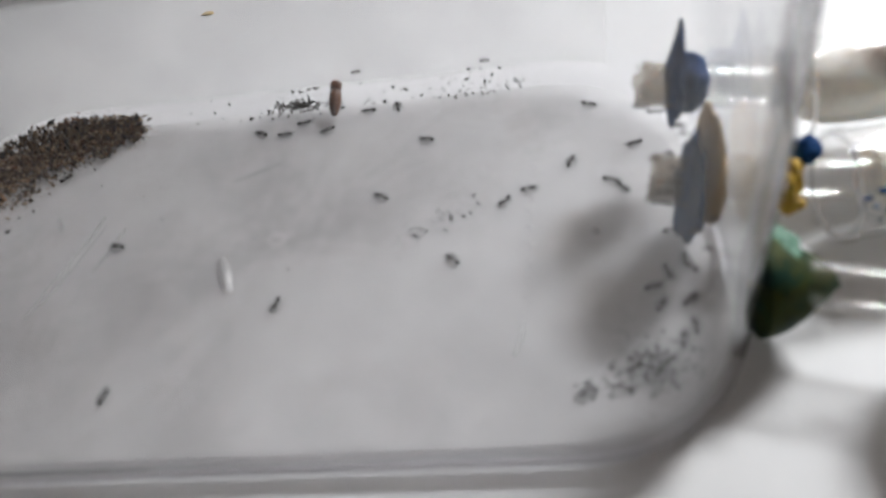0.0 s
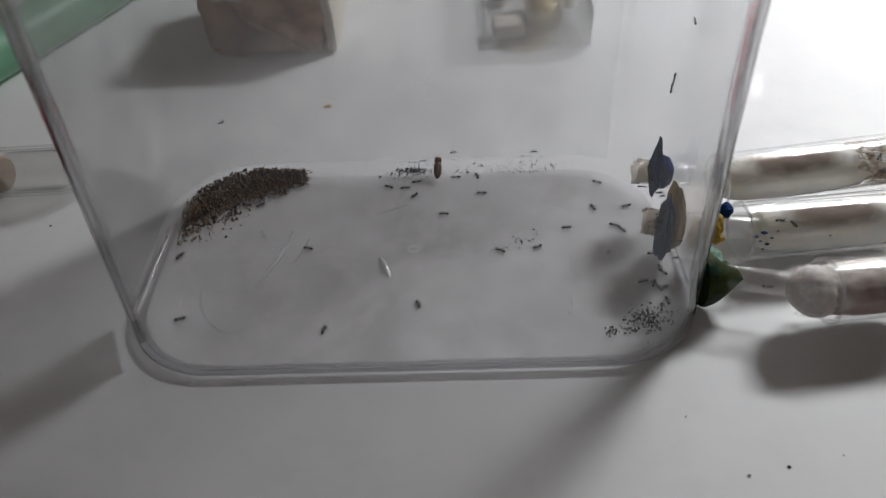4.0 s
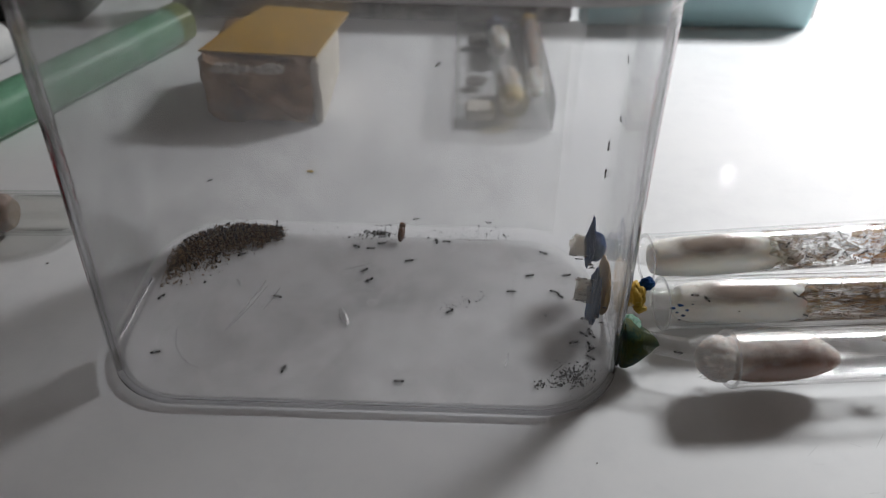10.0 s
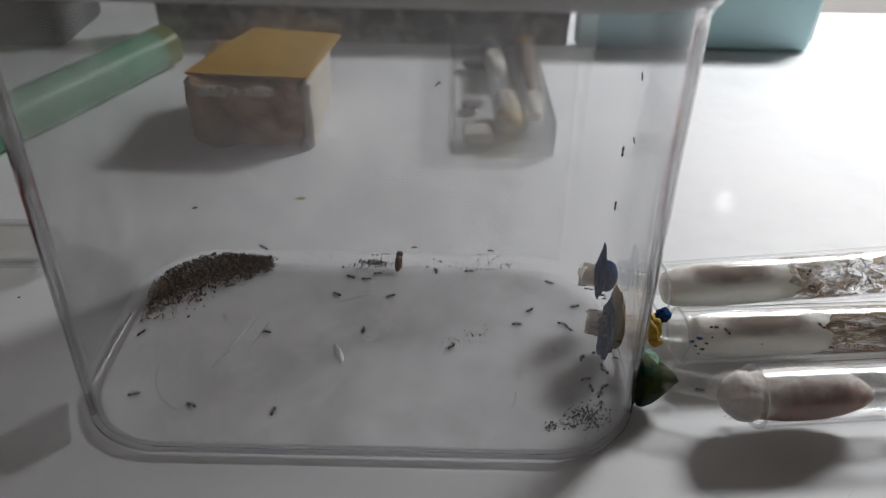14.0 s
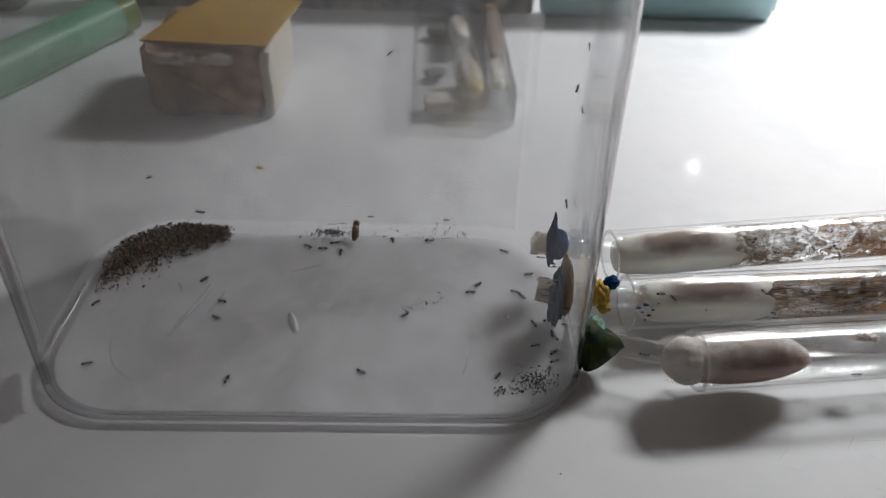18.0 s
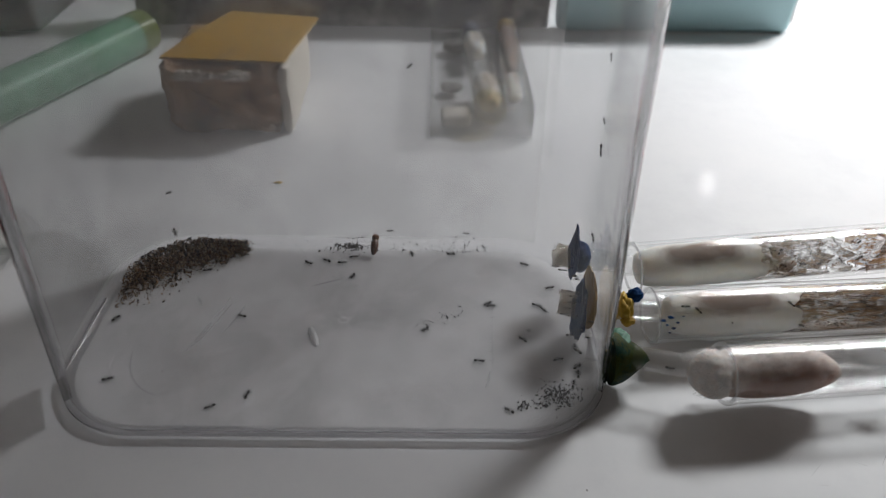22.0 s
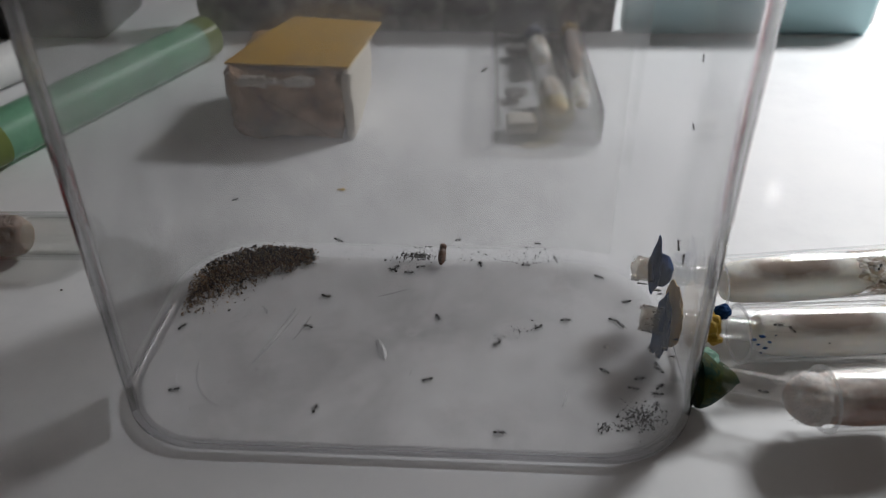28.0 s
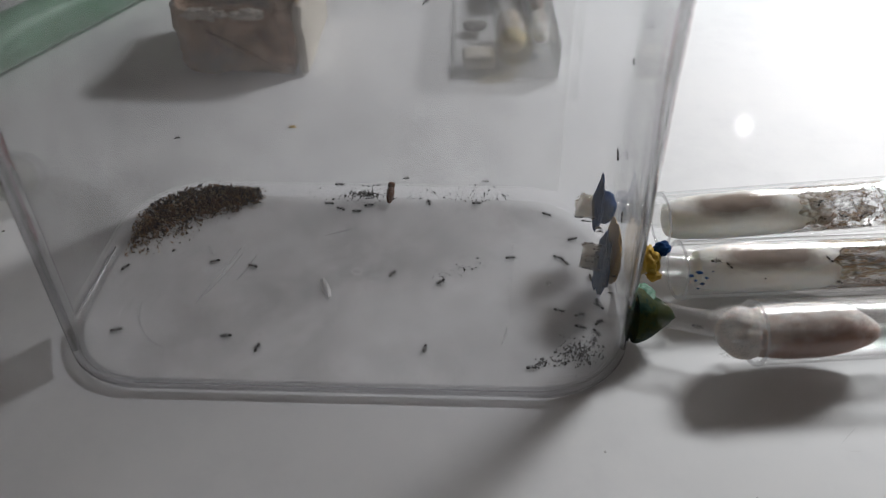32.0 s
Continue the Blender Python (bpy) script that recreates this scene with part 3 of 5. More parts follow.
    big = [(-44 + 14 * -math.cos(a) * 1.0, -10 + 18 * -math.sin(a) * 1.0, 2.0) for a in [0.1 + i * 0.13 for i in range(11)]]
    mark("moulded_curve", big, 0.3, "faint curved moulding line", FAINT)
    for x, y, x1, y1, w in ((-36.1, 11.7, -38.9, 1.5, 0.5), (-39.0, 1.0, -43.0, -11.5, 0.7), (-35.0, 9.0, -41.0, -8.0, 0.3), (-30.8, 8.2, -33.9, -2.2, 0.45), (-46.0, 12.0, -44.0, 8.5, 0.5), (-3.0, 22.0, -12.0, 18.0, 0.3), (42.0, -18.0, 40.5, -24.0, 0.4)):
        mark("scratch", [(x, y, 2.02), ((x + x1) / 2 + 0.3, (y + y1) / 2, 2.02), (x1, y1, 2.02)], w, "faint milky scratch", FAINT)
    mark("scratch", [(0.4, -14.6, 2.02), (1.6, -9.0, 2.02)], 0.16, "fine scratch")
    mark("scratch", [(-8.5, -13.5, 2.02), (-4.5, -15.5, 2.02)], 0.14, "fine scratch", FAINT)
    part("gate_mark", lump(bmesh.new(), (1.1, 4.4, 0.9), sub=4, rough=0.18, freq=2.0, seed=3), GATE, t, "smooth shiny moulding point in the floor", m=mm(-8.2, -5.0, 2.0, 0, 0, 22))
    part("moulded_dot", lump(bmesh.new(), (0.7, 0.7, 0.6), sub=3, rough=0.05, freq=2.0, seed=4), GATE, t, "small bright moulded dot", m=mm(54.5, -1.1, 2.0))
    pts = [(-0.3 + 1.5 * math.cos(a), 2.3 + 1.2 * math.sin(a), 2.1) for a in [i * math.pi / 8 for i in range(17)]]
    mark("moulded_ring", pts, 0.18, "small moulded ring")
    for k in range(9):  # unreadable moulded lettering
        y = 15.5 - k * 3.6
        mark("moulded_letter", [(45.2 - k * 0.25, y, 2.05), (45.0 - k * 0.25, y - 1.8, 2.05)], 0.2, "worn moulded lettering")
        mark("moulded_letter", [(44.0 - k * 0.25, y - 0.3, 2.05), (45.9 - k * 0.25, y - 0.5, 2.05)], 0.17, "worn moulded lettering")
    return t


tub()


def lid():
    t = thing("tub_lid", (0, 0, 109.3), "brown plastic lid with a milky rim, closed on the tub", "lid", rz=-1.2)
    bm = bmesh.new()
    prof = [(72.0, 40.7, 24.6, 3.3), (72.9, 41.6, 25, 3.6), (73.3, 42.0, 25.2, 4.6), (73.2, 41.9, 25.1, 6.7), (72.7, 41.4, 24.9, 7.3), (71.2, 39.9, 24, 7.3), (71.2, 39.9, 24, 6.9), (72.0, 40.7, 24.6, 4.6)]
    rows = [ring(bm, [(x, y, z) for x, y in rounded_outline(hx, hy, r)]) for hx, hy, r, z in prof]
    for a, b in zip(rows, rows[1:] + rows[:1]):
        bridge(bm, a, b)
    part("rim", bm, MILKY, t, "milky translucent rim")
    bm = bmesh.new()
    prof = [(70.9, 39.6, 23.9, 6.95), (72.4, 41.1, 24.8, 7.35), (72.5, 41.2, 24.8, 9.4), (71.6, 40.3, 24.2, 10.4), (68.5, 37.2, 22, 10.6)]
    rows = [ring(bm, [(x, y, z) for x, y in rounded_outline(hx, hy, r)]) for hx, hy, r, z in prof]
    for a, b in zip(rows, rows[1:]):
        bridge(bm, a, b)
    bm.faces.new(rows[-1])
    bm.faces.new(list(reversed(rows[0])))
    part("cover", bm, LID_BROWN, t, "brown lid plate")
    return t


lid()

# ---------------------------------------------------------------- the glass tubes


def glass_tube(length, r, wall=1.0, end=True):
    """Profile of a test tube from its open mouth at 0 to its round end."""
    bm = bmesh.new()
    out = [(0, r - wall), (0.0, r + 0.25), (0.8, r + 0.35), (1.6, r), (2.0, r), (length / 2, r), (length - r - 0.5, r), (length - r, r)]
    for i in range(1, 7):
        a = math.pi / 2 * i / 6
        out.append((length - r + r * math.sin(a), r * math.cos(a) if i < 6 else 0))
    q = r - wall
    ins = [(length - r + q * math.sin(math.pi / 2 * i / 6), q * math.cos(math.pi / 2 * i / 6) if i else q) for i in range(6, -1, -1)]
    ins[0] = (length - r + q, 0)
    lathe(bm, out, 40)
    lathe(bm, ins + [(length - r - 0.5, q), (length / 2, q), (0.4, q), (0, q)], 40)
    bmesh.ops.remove_doubles(bm, verts=bm.verts, dist=0.001)
    return bm


def cotton_bm(length, r, seed, squash=1.0, blunt=0.25, soft=1.0):
    """A plug of cotton wool along x with loose fibres."""
    bm = bmesh.new()
    n, segs = 64, 72
    rings = [[bm.verts.new((0, 0, 0))]]
    for i in range(1, n):
        u = i / n
        rr = r * min(1, (math.sin(math.pi * min(u, 0.5)) ** blunt) if u < 0.5 else (math.sin(math.pi * max(u, 0.5)) ** (blunt * 0.8)))
        pts = []
        for k in range(segs):
            a = 2 * math.pi * k / segs
            v = Vector((u * length * 0.12, math.cos(a), math.sin(a)))
            f = 1 - 0.03 * soft + soft * (0.1 * noise.noise(v * 1.7 + Vector((seed, 0, 0))) + 0.06 * noise.noise(v * 5 + Vector((0, seed, 0))) + 0.05 * noise.noise(v * 13 + Vector((0, 0, seed))))
            f = min(f, 1.0) if squash == 1.0 else f
            pts.append((u * length + 1.2 * noise.noise(v * 3) * math.sin(math.pi * u), math.cos(a) * rr * f, math.sin(a) * rr * f))
        rings.append(ring(bm, pts))
    rings.append([bm.verts.new((length, 0, 0))])
    for a, b in zip(rings, rings[1:]):
        if len(a) == 1:
            for i in range(segs):
                bm.faces.new((a[0], b[i], b[(i + 1) % segs]))
        elif len(b) == 1:
            for i in range(segs):
                bm.faces.new((b[0], a[(i + 1) % segs], a[i]))
        else:
            bridge(bm, a, b)
    return bm


def fibres_bm(length, r, seed, count=160, reach=1.4, limit=None):
    """Fine loose fibres that lie along and stand off the plug."""
    bm = bmesh.new()
    rng = random.Random(seed)
    limit = limit or r
    for _ in range(count):
        u = rng.choice((rng.uniform(0, 0.16), rng.uniform(0.84, 1), rng.random(), rng.random()))
        a = rng.gauss(1.3, 0.8) if 0.2 < u < 0.88 else rng.uniform(-0.2, 3.5)
        rr = r * (0.7 + 0.29 * math.sin(math.pi * u) ** 0.4)
        p = Vector((u * length, math.cos(a) * rr, math.sin(a) * rr))
        out = Vector((0, math.cos(a), math.sin(a))) * rng.uniform(-0.1, 0.6)
        d = out + Vector((rng.uniform(-1, 1) - (0.8 if u < 0.2 else 0) + (0.8 if u > 0.8 else 0), rng.uniform(-0.6, 0.6), rng.uniform(-0.6, 0.6)))
        q = p + d * reach
        w = q + Vector((rng.uniform(-1, 1), rng.uniform(-1, 1), rng.uniform(-1, 1))) * reach * 0.7
        for v in (q, w):
            k, most = math.hypot(v.y, v.z), limit + (2.0 if v.x < 8 else 0)
            if k > most:
                v.y, v.z = v.y * most / k, v.z * most / k
        strand(bm, [p, q, w], [0.026, 0.022, 0.012], 3)
    return bm


def tube_thing(name, at, rz, ry, length, r, label):
    ob = thing(name, at, label, "test tube", "glass tubes beside the tub")
    ob.matrix_basis = mm(*at, 0, ry, rz)
    part("glass", glass_tube(length, r), GLASS, ob)
    part("lip", lathe(bmesh.new(), [(-0.3, r - 0.85), (-0.5, r - 0.4), (-0.42, r + 0.15), (-0.1, r + 0.32), (-0.03, r + 0.2), (-0.03, r - 0.85)], 40, closed=True), LIP, ob, "thick rounded glass lip")
    return ob


def in_tube(tube, a, y=0, z=0):
    return tube.matrix_basis @ mm(a, y, z)


def cotton(tube, a, length, r, seed, material, label, count, bulb=0.0):
    """A wad with fine fibres on its upper edge and ends; bulb is the length that swells out of the mouth."""
    ob = new("cotton_plug")
    tagged(ob, label, "cotton plug", "cotton plugs in the tubes")
    ob.empty_display_size = 0.003
    ob.matrix_basis = in_tube(tube, a)
    bm = cotton_bm(length, r, seed, blunt=0.3 if bulb else 0.12, soft=0.5 if bulb else 0.4)
    for v in bm.verts:  # swollen where it leaves the glass
        if v.co.x < bulb - 0.8:
            k = 1 + 0.25 * math.sin(math.pi * min(1.0, max(0.0, v.co.x / bulb))) + 0.05 * noise.noise(v.co * 0.6)
            v.co.y, v.co.z = v.co.y * k, v.co.z * k
        if bulb and v.co.x > 0.74 * length:  # drawn out to a low thin end
            k = (v.co.x / length - 0.74) / 0.26
            v.co.z = v.co.z * (1 - 0.6 * k ** 1.4 if v.co.z > 0 else 1.0) - 0.8 * k * k
            v.co.y *= 1 - 0.25 * k
        if not bulb and v.co.x > 0.7 * length:  # frayed end
            k = (v.co.x / length - 0.7) / 0.3
            f = 1 - 0.5 * k * k * (0.75 + 0.9 * noise.noise(v.co * 0.5))
            v.co.y, v.co.z = v.co.y * f, v.co.z * f - 0.8 * k * k
    # the bulb takes plain wool, without the shade painted on the wad
    if bulb:
        for f in bm.faces:
            c = f.calc_center_median()
            f.material_index = 1 if c.x < bulb - 0.3 + 0.8 * noise.noise(c * 0.7) else 0
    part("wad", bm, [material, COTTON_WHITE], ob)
    part("fuzz", fibres_bm(length, r, seed + 3, count, 1.0 if bulb else 1.5, r + 0.1), FIBRE, ob, "fine loose fibres")
    return ob


TUBE_A = tube_thing("test_tube", (87.6, 13.7, 12.6), 6.2, -1.0, 150, 8.0, "glass test tube with cotton, brown nest litter and a red cap")
TUBE_B = tube_thing("test_tube", (88.6, -5.0, 10.2), 4.0, 0.2, 150, 8.0, "glass test tube with damp cotton and rusty nest litter")
TUBE_C = tube_thing("test_tube", (101.0, -29.4, 12.0), 5.0, 0.8, 150, 8.0, "glass test tube with a fluffy cotton plug round a straw")
cotton(TUBE_A, 0.8, 46, 6.85, 2, COTTON_DAMP_SHADED, "long damp off-white cotton plug inside the glass tube", 260)
cotton(TUBE_B, 4.0, 45, 6.85, 4, COTTON_DAMP_SHADED, "long damp off-white cotton plug inside the glass tube", 260)
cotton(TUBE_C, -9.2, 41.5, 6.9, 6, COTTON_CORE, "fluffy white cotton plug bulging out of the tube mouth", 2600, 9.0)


def litter(tube, name, spans, count, size, seed, material, label, stretch=2.2):
    """Crumbs on the lower and side walls inside a tube; spans are (from, to, share, fill)."""
    def place(rng):
        pick = rng.random()
        for a, b, share, fill in spans:
            if pick < share:
                break
            pick -= share
        x = rng.uniform(a, b)
        ang = rng.gauss(-math.pi / 2, 1.15) if rng.random() < fill else rng.uniform(0, 2 * math.pi)
        rr = 6.6 - abs(rng.gauss(0, 1.1))
        while noise.noise(Vector((x * 0.3, ang * 1.5, seed))) + 0.6 * noise.noise(Vector((x * 0.9, ang * 4, seed))) < 0.05 + rng.gauss(0, 0.12):
            x, ang = rng.uniform(a, b), ang + rng.uniform(-0.6, 0.6)
        return (x, math.cos(ang) * rr, math.sin(ang) * rr)
    ob = stuff(name, grains(count, place, size, seed, stretch), material, label, "nest litter")
    ob.matrix_basis = tube.matrix_basis.copy()
    return ob


litter(TUBE_A, "nest_litter", ((42, 64, 0.3, 0.5), (64, 74, 0.12, 1.0), (72, 103, 0.58, 0.75)), 800, (0.1, 0.42), 11, RUST, "rusty brown nest litter and brood inside the tube", 3.4)
litter(TUBE_A, "dark_litter", ((34, 62, 0.4, 0.5), (62, 104, 0.6, 0.6)), 160, (0.1, 0.32), 12, CRUMB, "dark grains inside the tube", 4.0)
litter(TUBE_B, "nest_litter", ((46, 74, 0.4, 0.4), (74, 104, 0.6, 0.6)), 900, (0.1, 0.42), 13, RUST, "rusty brown nest litter and brood inside the tube", 3.4)
litter(TUBE_B, "dark_litter", ((44, 72, 0.6, 0.3), (70, 112, 0.4, 0.3)), 180, (0.1, 0.34), 14, CRUMB, "dark grains inside the tube", 4.0)


def lining(tube, a, b, seed, film, label):
    """Stained cotton smeared on the inside of the glass, ragged at its ends."""
    bm = bmesh.new()
    na, nb = int((b - a) / 0.7), 72
    rows = []
    for i in range(na + 1):
        x = a + (b - a) * i / na
        pts = []
        for k in range(nb):
            an = 2 * math.pi * k / nb
            v = Vector((x * 0.3, math.cos(an) * 1.6, math.sin(an) * 1.6))
            x1 = x + (4.0 * noise.noise(v * 2.0) + 6.0 * noise.noise(v * 0.9)) * max(0.0, 1 - min(i, na - i) / 7)
            r = 6.8 - 0.3 * abs(noise.noise(v * 1.3 + Vector((seed, 0, 0)))) - 0.12 * abs(noise.noise(v * 4))
            pts.append((x1, math.cos(an) * r, math.sin(an) * r))
        rows.append(ring(bm, pts))
    for u, w in zip(rows, rows[1:]):
        bridge(bm, u, w)
    ob = new("nest_lining", mesh_of("nest_lining", bm, film))
    ob.matrix_basis = tube.matrix_basis.copy()
    return tagged(ob, label, "nest lining", "linings in the tubes")


lining(TUBE_A, 39, 65, 3.0, GREY_FILM, "stained grey and brown cotton film inside the tube")
lining(TUBE_A, 76, 100, 8.0, RUST_FILM, "thin rusty film inside the tube")
lining(TUBE_B, 41, 74, 5.0, STREAK_FILM, "streaky brown cotton film inside the tube")
lining(TUBE_B, 74, 116, 5.5, RUST_FILM, "stained rusty cotton film inside the tube")


def tufts(tube, spots, material, label, seed):
    for i, (a, y, z, s) in enumerate(spots):
        bm = lump(bmesh.new(), (s * 1.5, s, s * 0.8), sub=3, rough=0.5, freq=2.2, seed=seed + i)
        ob = new("cotton_tuft", mesh_of("cotton_tuft", bm, material))
        ob.matrix_basis = in_tube(tube, a, y, z)
        tagged(ob, label, "cotton tuft", "tufts in the tubes")


tufts(TUBE_A, ((37, -1.5, -2.5, 3.2), (43, 0, -3.5, 2.8), (49, 1, -3.8, 3.0)), COTTON_WHITE, "white tuft of cotton in the tube", 5)
tufts(TUBE_C, ((48, 1.5, 3.6, 1.5), (50.5, 1.0, 3.4, 1.1), (47.0, 2.5, 2.4, 1.0)), COTTON_WHITE, "loose white tuft of cotton in the tube", 9)
# the red cap on the first tube
part("cap", lathe(bmesh.new(), [(106, 8.1), (106, 9.3), (106.5, 9.6), (123, 9.7), (152, 9.2), (153, 8.6), (153, 8.1)], 40, closed=True), RED, TUBE_A, "red plastic cap pushed over the tube")
single("dark_plug", lump(bmesh.new(), (5.2, 6.4, 6.4), sub=3, rough=0.12, freq=2, seed=4), BROWN, (0, 0, 0), "dark damp plug inside the capped end of the tube", "plug").matrix_basis = in_tube(TUBE_A, 112.5)


def straw(name, a, b, r, material, label, wall=0.5, stained=0.0):
    """A thin pipe from a to b; stained is the length of its dirty end."""
    a, b = Vector(a), Vector(b)
    n = (b - a).length
    cut = stained or n / 2
    bm = lathe(bmesh.new(), [(0, r - wall), (0, r), (cut, r), (n, r), (n, r - wall), (cut, r - wall)], 24, closed=True)
    for f in bm.faces:
        f.material_index = 1 if stained and f.calc_center_median().x < cut else 0
    for v in bm.verts:  # cut and chewed unevenly
        if stained and v.co.x < 0.1:
            v.co.x += 0.18 * v.co.y + 0.9 * noise.noise(v.co * 0.5 + Vector((n, 0, 0)))
    ob = new(name, mesh_of(name, bm, [material, STUB]))
    q = (b - a).to_track_quat("X", "Z").to_matrix().to_4x4()
    ob.matrix_basis = Matrix.Translation(a / 1000) @ q
    return tagged(ob, label, "straw", "straws through the tub wall")


straw("straw", (62.6, 12.6, 18.8), (91, 14.0, 13.2), 3.4, STRAW, "short clear straw, stained, poking into the tub", stained=6.5)
straw("straw", (62.0, -4.0, 14.6), (80, -4.4, 12.6), 3.4, STRAW, "short clear straw with a stained chewed end", stained=6.5)
for end, along, seed in (((62.6, 12.6, 18.8), (28.4, 1.4, -5.6), 61), ((62.0, -4.0, 14.6), (18.0, -0.4, -2.0), 62)):
    turn = Vector(along).to_track_quat("X", "Z").to_matrix()

    def at_stub_end(rng, end=end, turn=turn):
        a = rng.uniform(0, 6.28)
        return Vector(end) + turn @ Vector((abs(rng.gauss(0, 1.3)) * (1 if rng.random() < 0.6 else 2.6), 3.5 * math.cos(a), 3.5 * math.sin(a)))

    stuff("stub_stains", grains(70, at_stub_end, (0.08, 0.32), seed, 2.4), RUST, "brown specks stuck on the chewed straw end", "stains")
straw("straw", (80.5, -4.4, 12.4), (95, -4.7, 10.8), 3.2, STRAW, "clear straw end inside the tube mouth")
straw("straw", (67.5, -18.8, 10.6), (104, -29.0, 11.4), 3.2, STRAW, "clear straw leading through green clay into the cotton")
straw("straw", (120, -28.6, 10.4), (166, -26.4, 7.6), 2.6, STRAW, "clear straw lying inside the test tube")
straw("straw", (131.5, -28.0, 9.8), (139, -27.6, 9.3), 3.2, STRAW, "short clear sleeve over the straw")

# ---------------------------------------------------------------- modelling clay round the holes


def clay(name, bm, material, at, label, rz=0.0):
    return single(name, bm, material, at, label, "modelling clay", "clay round the tubes", rz=rz)


def spiky_disc(rx, ry, rz, seed, spike=None, rough=0.34):
    bm = lump(bmesh.new(), (rx, ry, rz), sub=4, rough=rough, freq=1.9, seed=seed)
    if spike:
        tip = Vector(spike)
        for v in bm.verts:
            d = v.co.normalized().dot(tip.normalized())
            if d > 0.7:
                v.co += tip * ((d - 0.7) / 0.3) ** 2 * 0.55
    return bm


clay("blue_clay", spiky_disc(1.2, 4.4, 6.6, 1.0, (0.2, 0.4, 7.6), 0.3), BLUE, (68.0, 11.4, 18.4), "blue modelling clay pressed round the straw inside the tub")
clay("blue_clay", spiky_disc(3.0, 4.3, 4.6, 3.0, None, 0.16), BLUE, (70.4, 12.6, 18.0), "collar of blue modelling clay against the tub wall")
clay("blue_clay", spiky_disc(1.7, 4.6, 9.6, 4.0, None, 0.42), BLUE, (67.6, -5.2, 11.8), "blue modelling clay pressed round the straw inside the tub")
clay("ochre_clay", spiky_disc(1.3, 7.6, 9.4, 7.0, None, 0.14), OCHRE, (70.2, -3.6, 15.4), "ochre modelling clay pressed against the tub wall behind the blue clay")
clay("yellow_clay", spiky_disc(2.7, 3.9, 3.8, 9.0), YELLOW, (80.4, -4.8, 13.6), "yellow modelling clay outside the tub wall")
clay("blue_clay", spiky_disc(2.2, 1.9, 1.9, 12.0), BLUE, (83.4, -3.4, 16.6), "small blue clay knob on the yellow clay")
clay("yellow_clay", spiky_disc(2.0, 1.6, 1.3, 15.0), YELLOW, (81.2, -8.0, 10.8), "small yellow clay lump")


def green_cone():
    t = thing("green_clay", (72.6, -20.8, 9.0), "dark green modelling clay cone sealing the straw against the tub", "modelling clay", "clay round the tubes")
    bm = bmesh.new()
    n, segs = 14, 40
    prev = [bm.verts.new((0, 0, 0))]
    first = prev
    for i in range(1, n + 1):
        u = i / n
        rr = 6.8 * (1 - u ** 1.6) ** 0.75 if i < n else 0
        if i == 1:
            rr = 6.7
        if i == n:
            cur = [bm.verts.new((12.0, -0.4, -0.6))]
        else:
            pts = []
            for k in range(segs):
                a = 2 * math.pi * k / segs
                f = 1 + 0.14 * noise.noise(Vector((math.cos(a) * 1.4, math.sin(a) * 1.4, u * 2)))
                f += 0.05 * noise.noise(Vector((math.cos(a) * 4, math.sin(a) * 4, u * 5)))
                pts.append((u * 11.7, math.cos(a) * rr * f, math.sin(a) * rr * f * 1.06))
            cur = ring(bm, pts)
        if len(prev) == 1:
            for k in range(segs):
                bm.faces.new((prev[0], cur[k], cur[(k + 1) % segs]))
        elif len(cur) == 1:
            for k in range(segs):
                bm.faces.new((cur[0], prev[(k + 1) % segs], prev[k]))
        else:
            bridge(bm, prev, cur)
        prev = cur
    part("cone", bm, GREEN, t)
    part("pale_patch", lump(bmesh.new(), (2.8, 3.4, 1.3), (3.2, 2.4, 5.2), 4, 0.3, 2, 3.0), GREEN_PALE, t, "paler green smear of clay")
    part("crease", strand(bmesh.new(), [(0.6, 0.5, 6.4), (1.4, -2.2, 6.0), (1.8, -4.0, 4.8), (1.4, -5.4, 3.0)], [0.3, 0.5, 0.5, 0.3], 8), OCHRE, t, "ochre streak in the green clay")
    return t


green_cone()
smear = thing("clay_smears", (0, 0, 0), "small blue clay smears on the tube mouth", "clay smears")
smear.matrix_basis = TUBE_B.matrix_basis.copy()
for i, (a, y, z, s) in enumerate(((1.0, -5.8, 3.3, 0.5), (3.2, -5.5, 4.0, 0.6), (2.2, -6.4, 2.0, 0.35), (5.2, -6.2, 2.6, 0.4), (4.4, -6.5, 0.8, 0.45), (6.8, -5.4, 4.1, 0.25), (3.4, -6.8, -0.6, 0.3), (0.4, -6.0, 3.4, 0.3))):
    part("smear", lump(bmesh.new(), (s * 1.5, s, s * 0.5), (a, y, z), 2, 0.5, 2, i), BLUE, smear)

# ---------------------------------------------------------------- crumbs and leavings in the tub


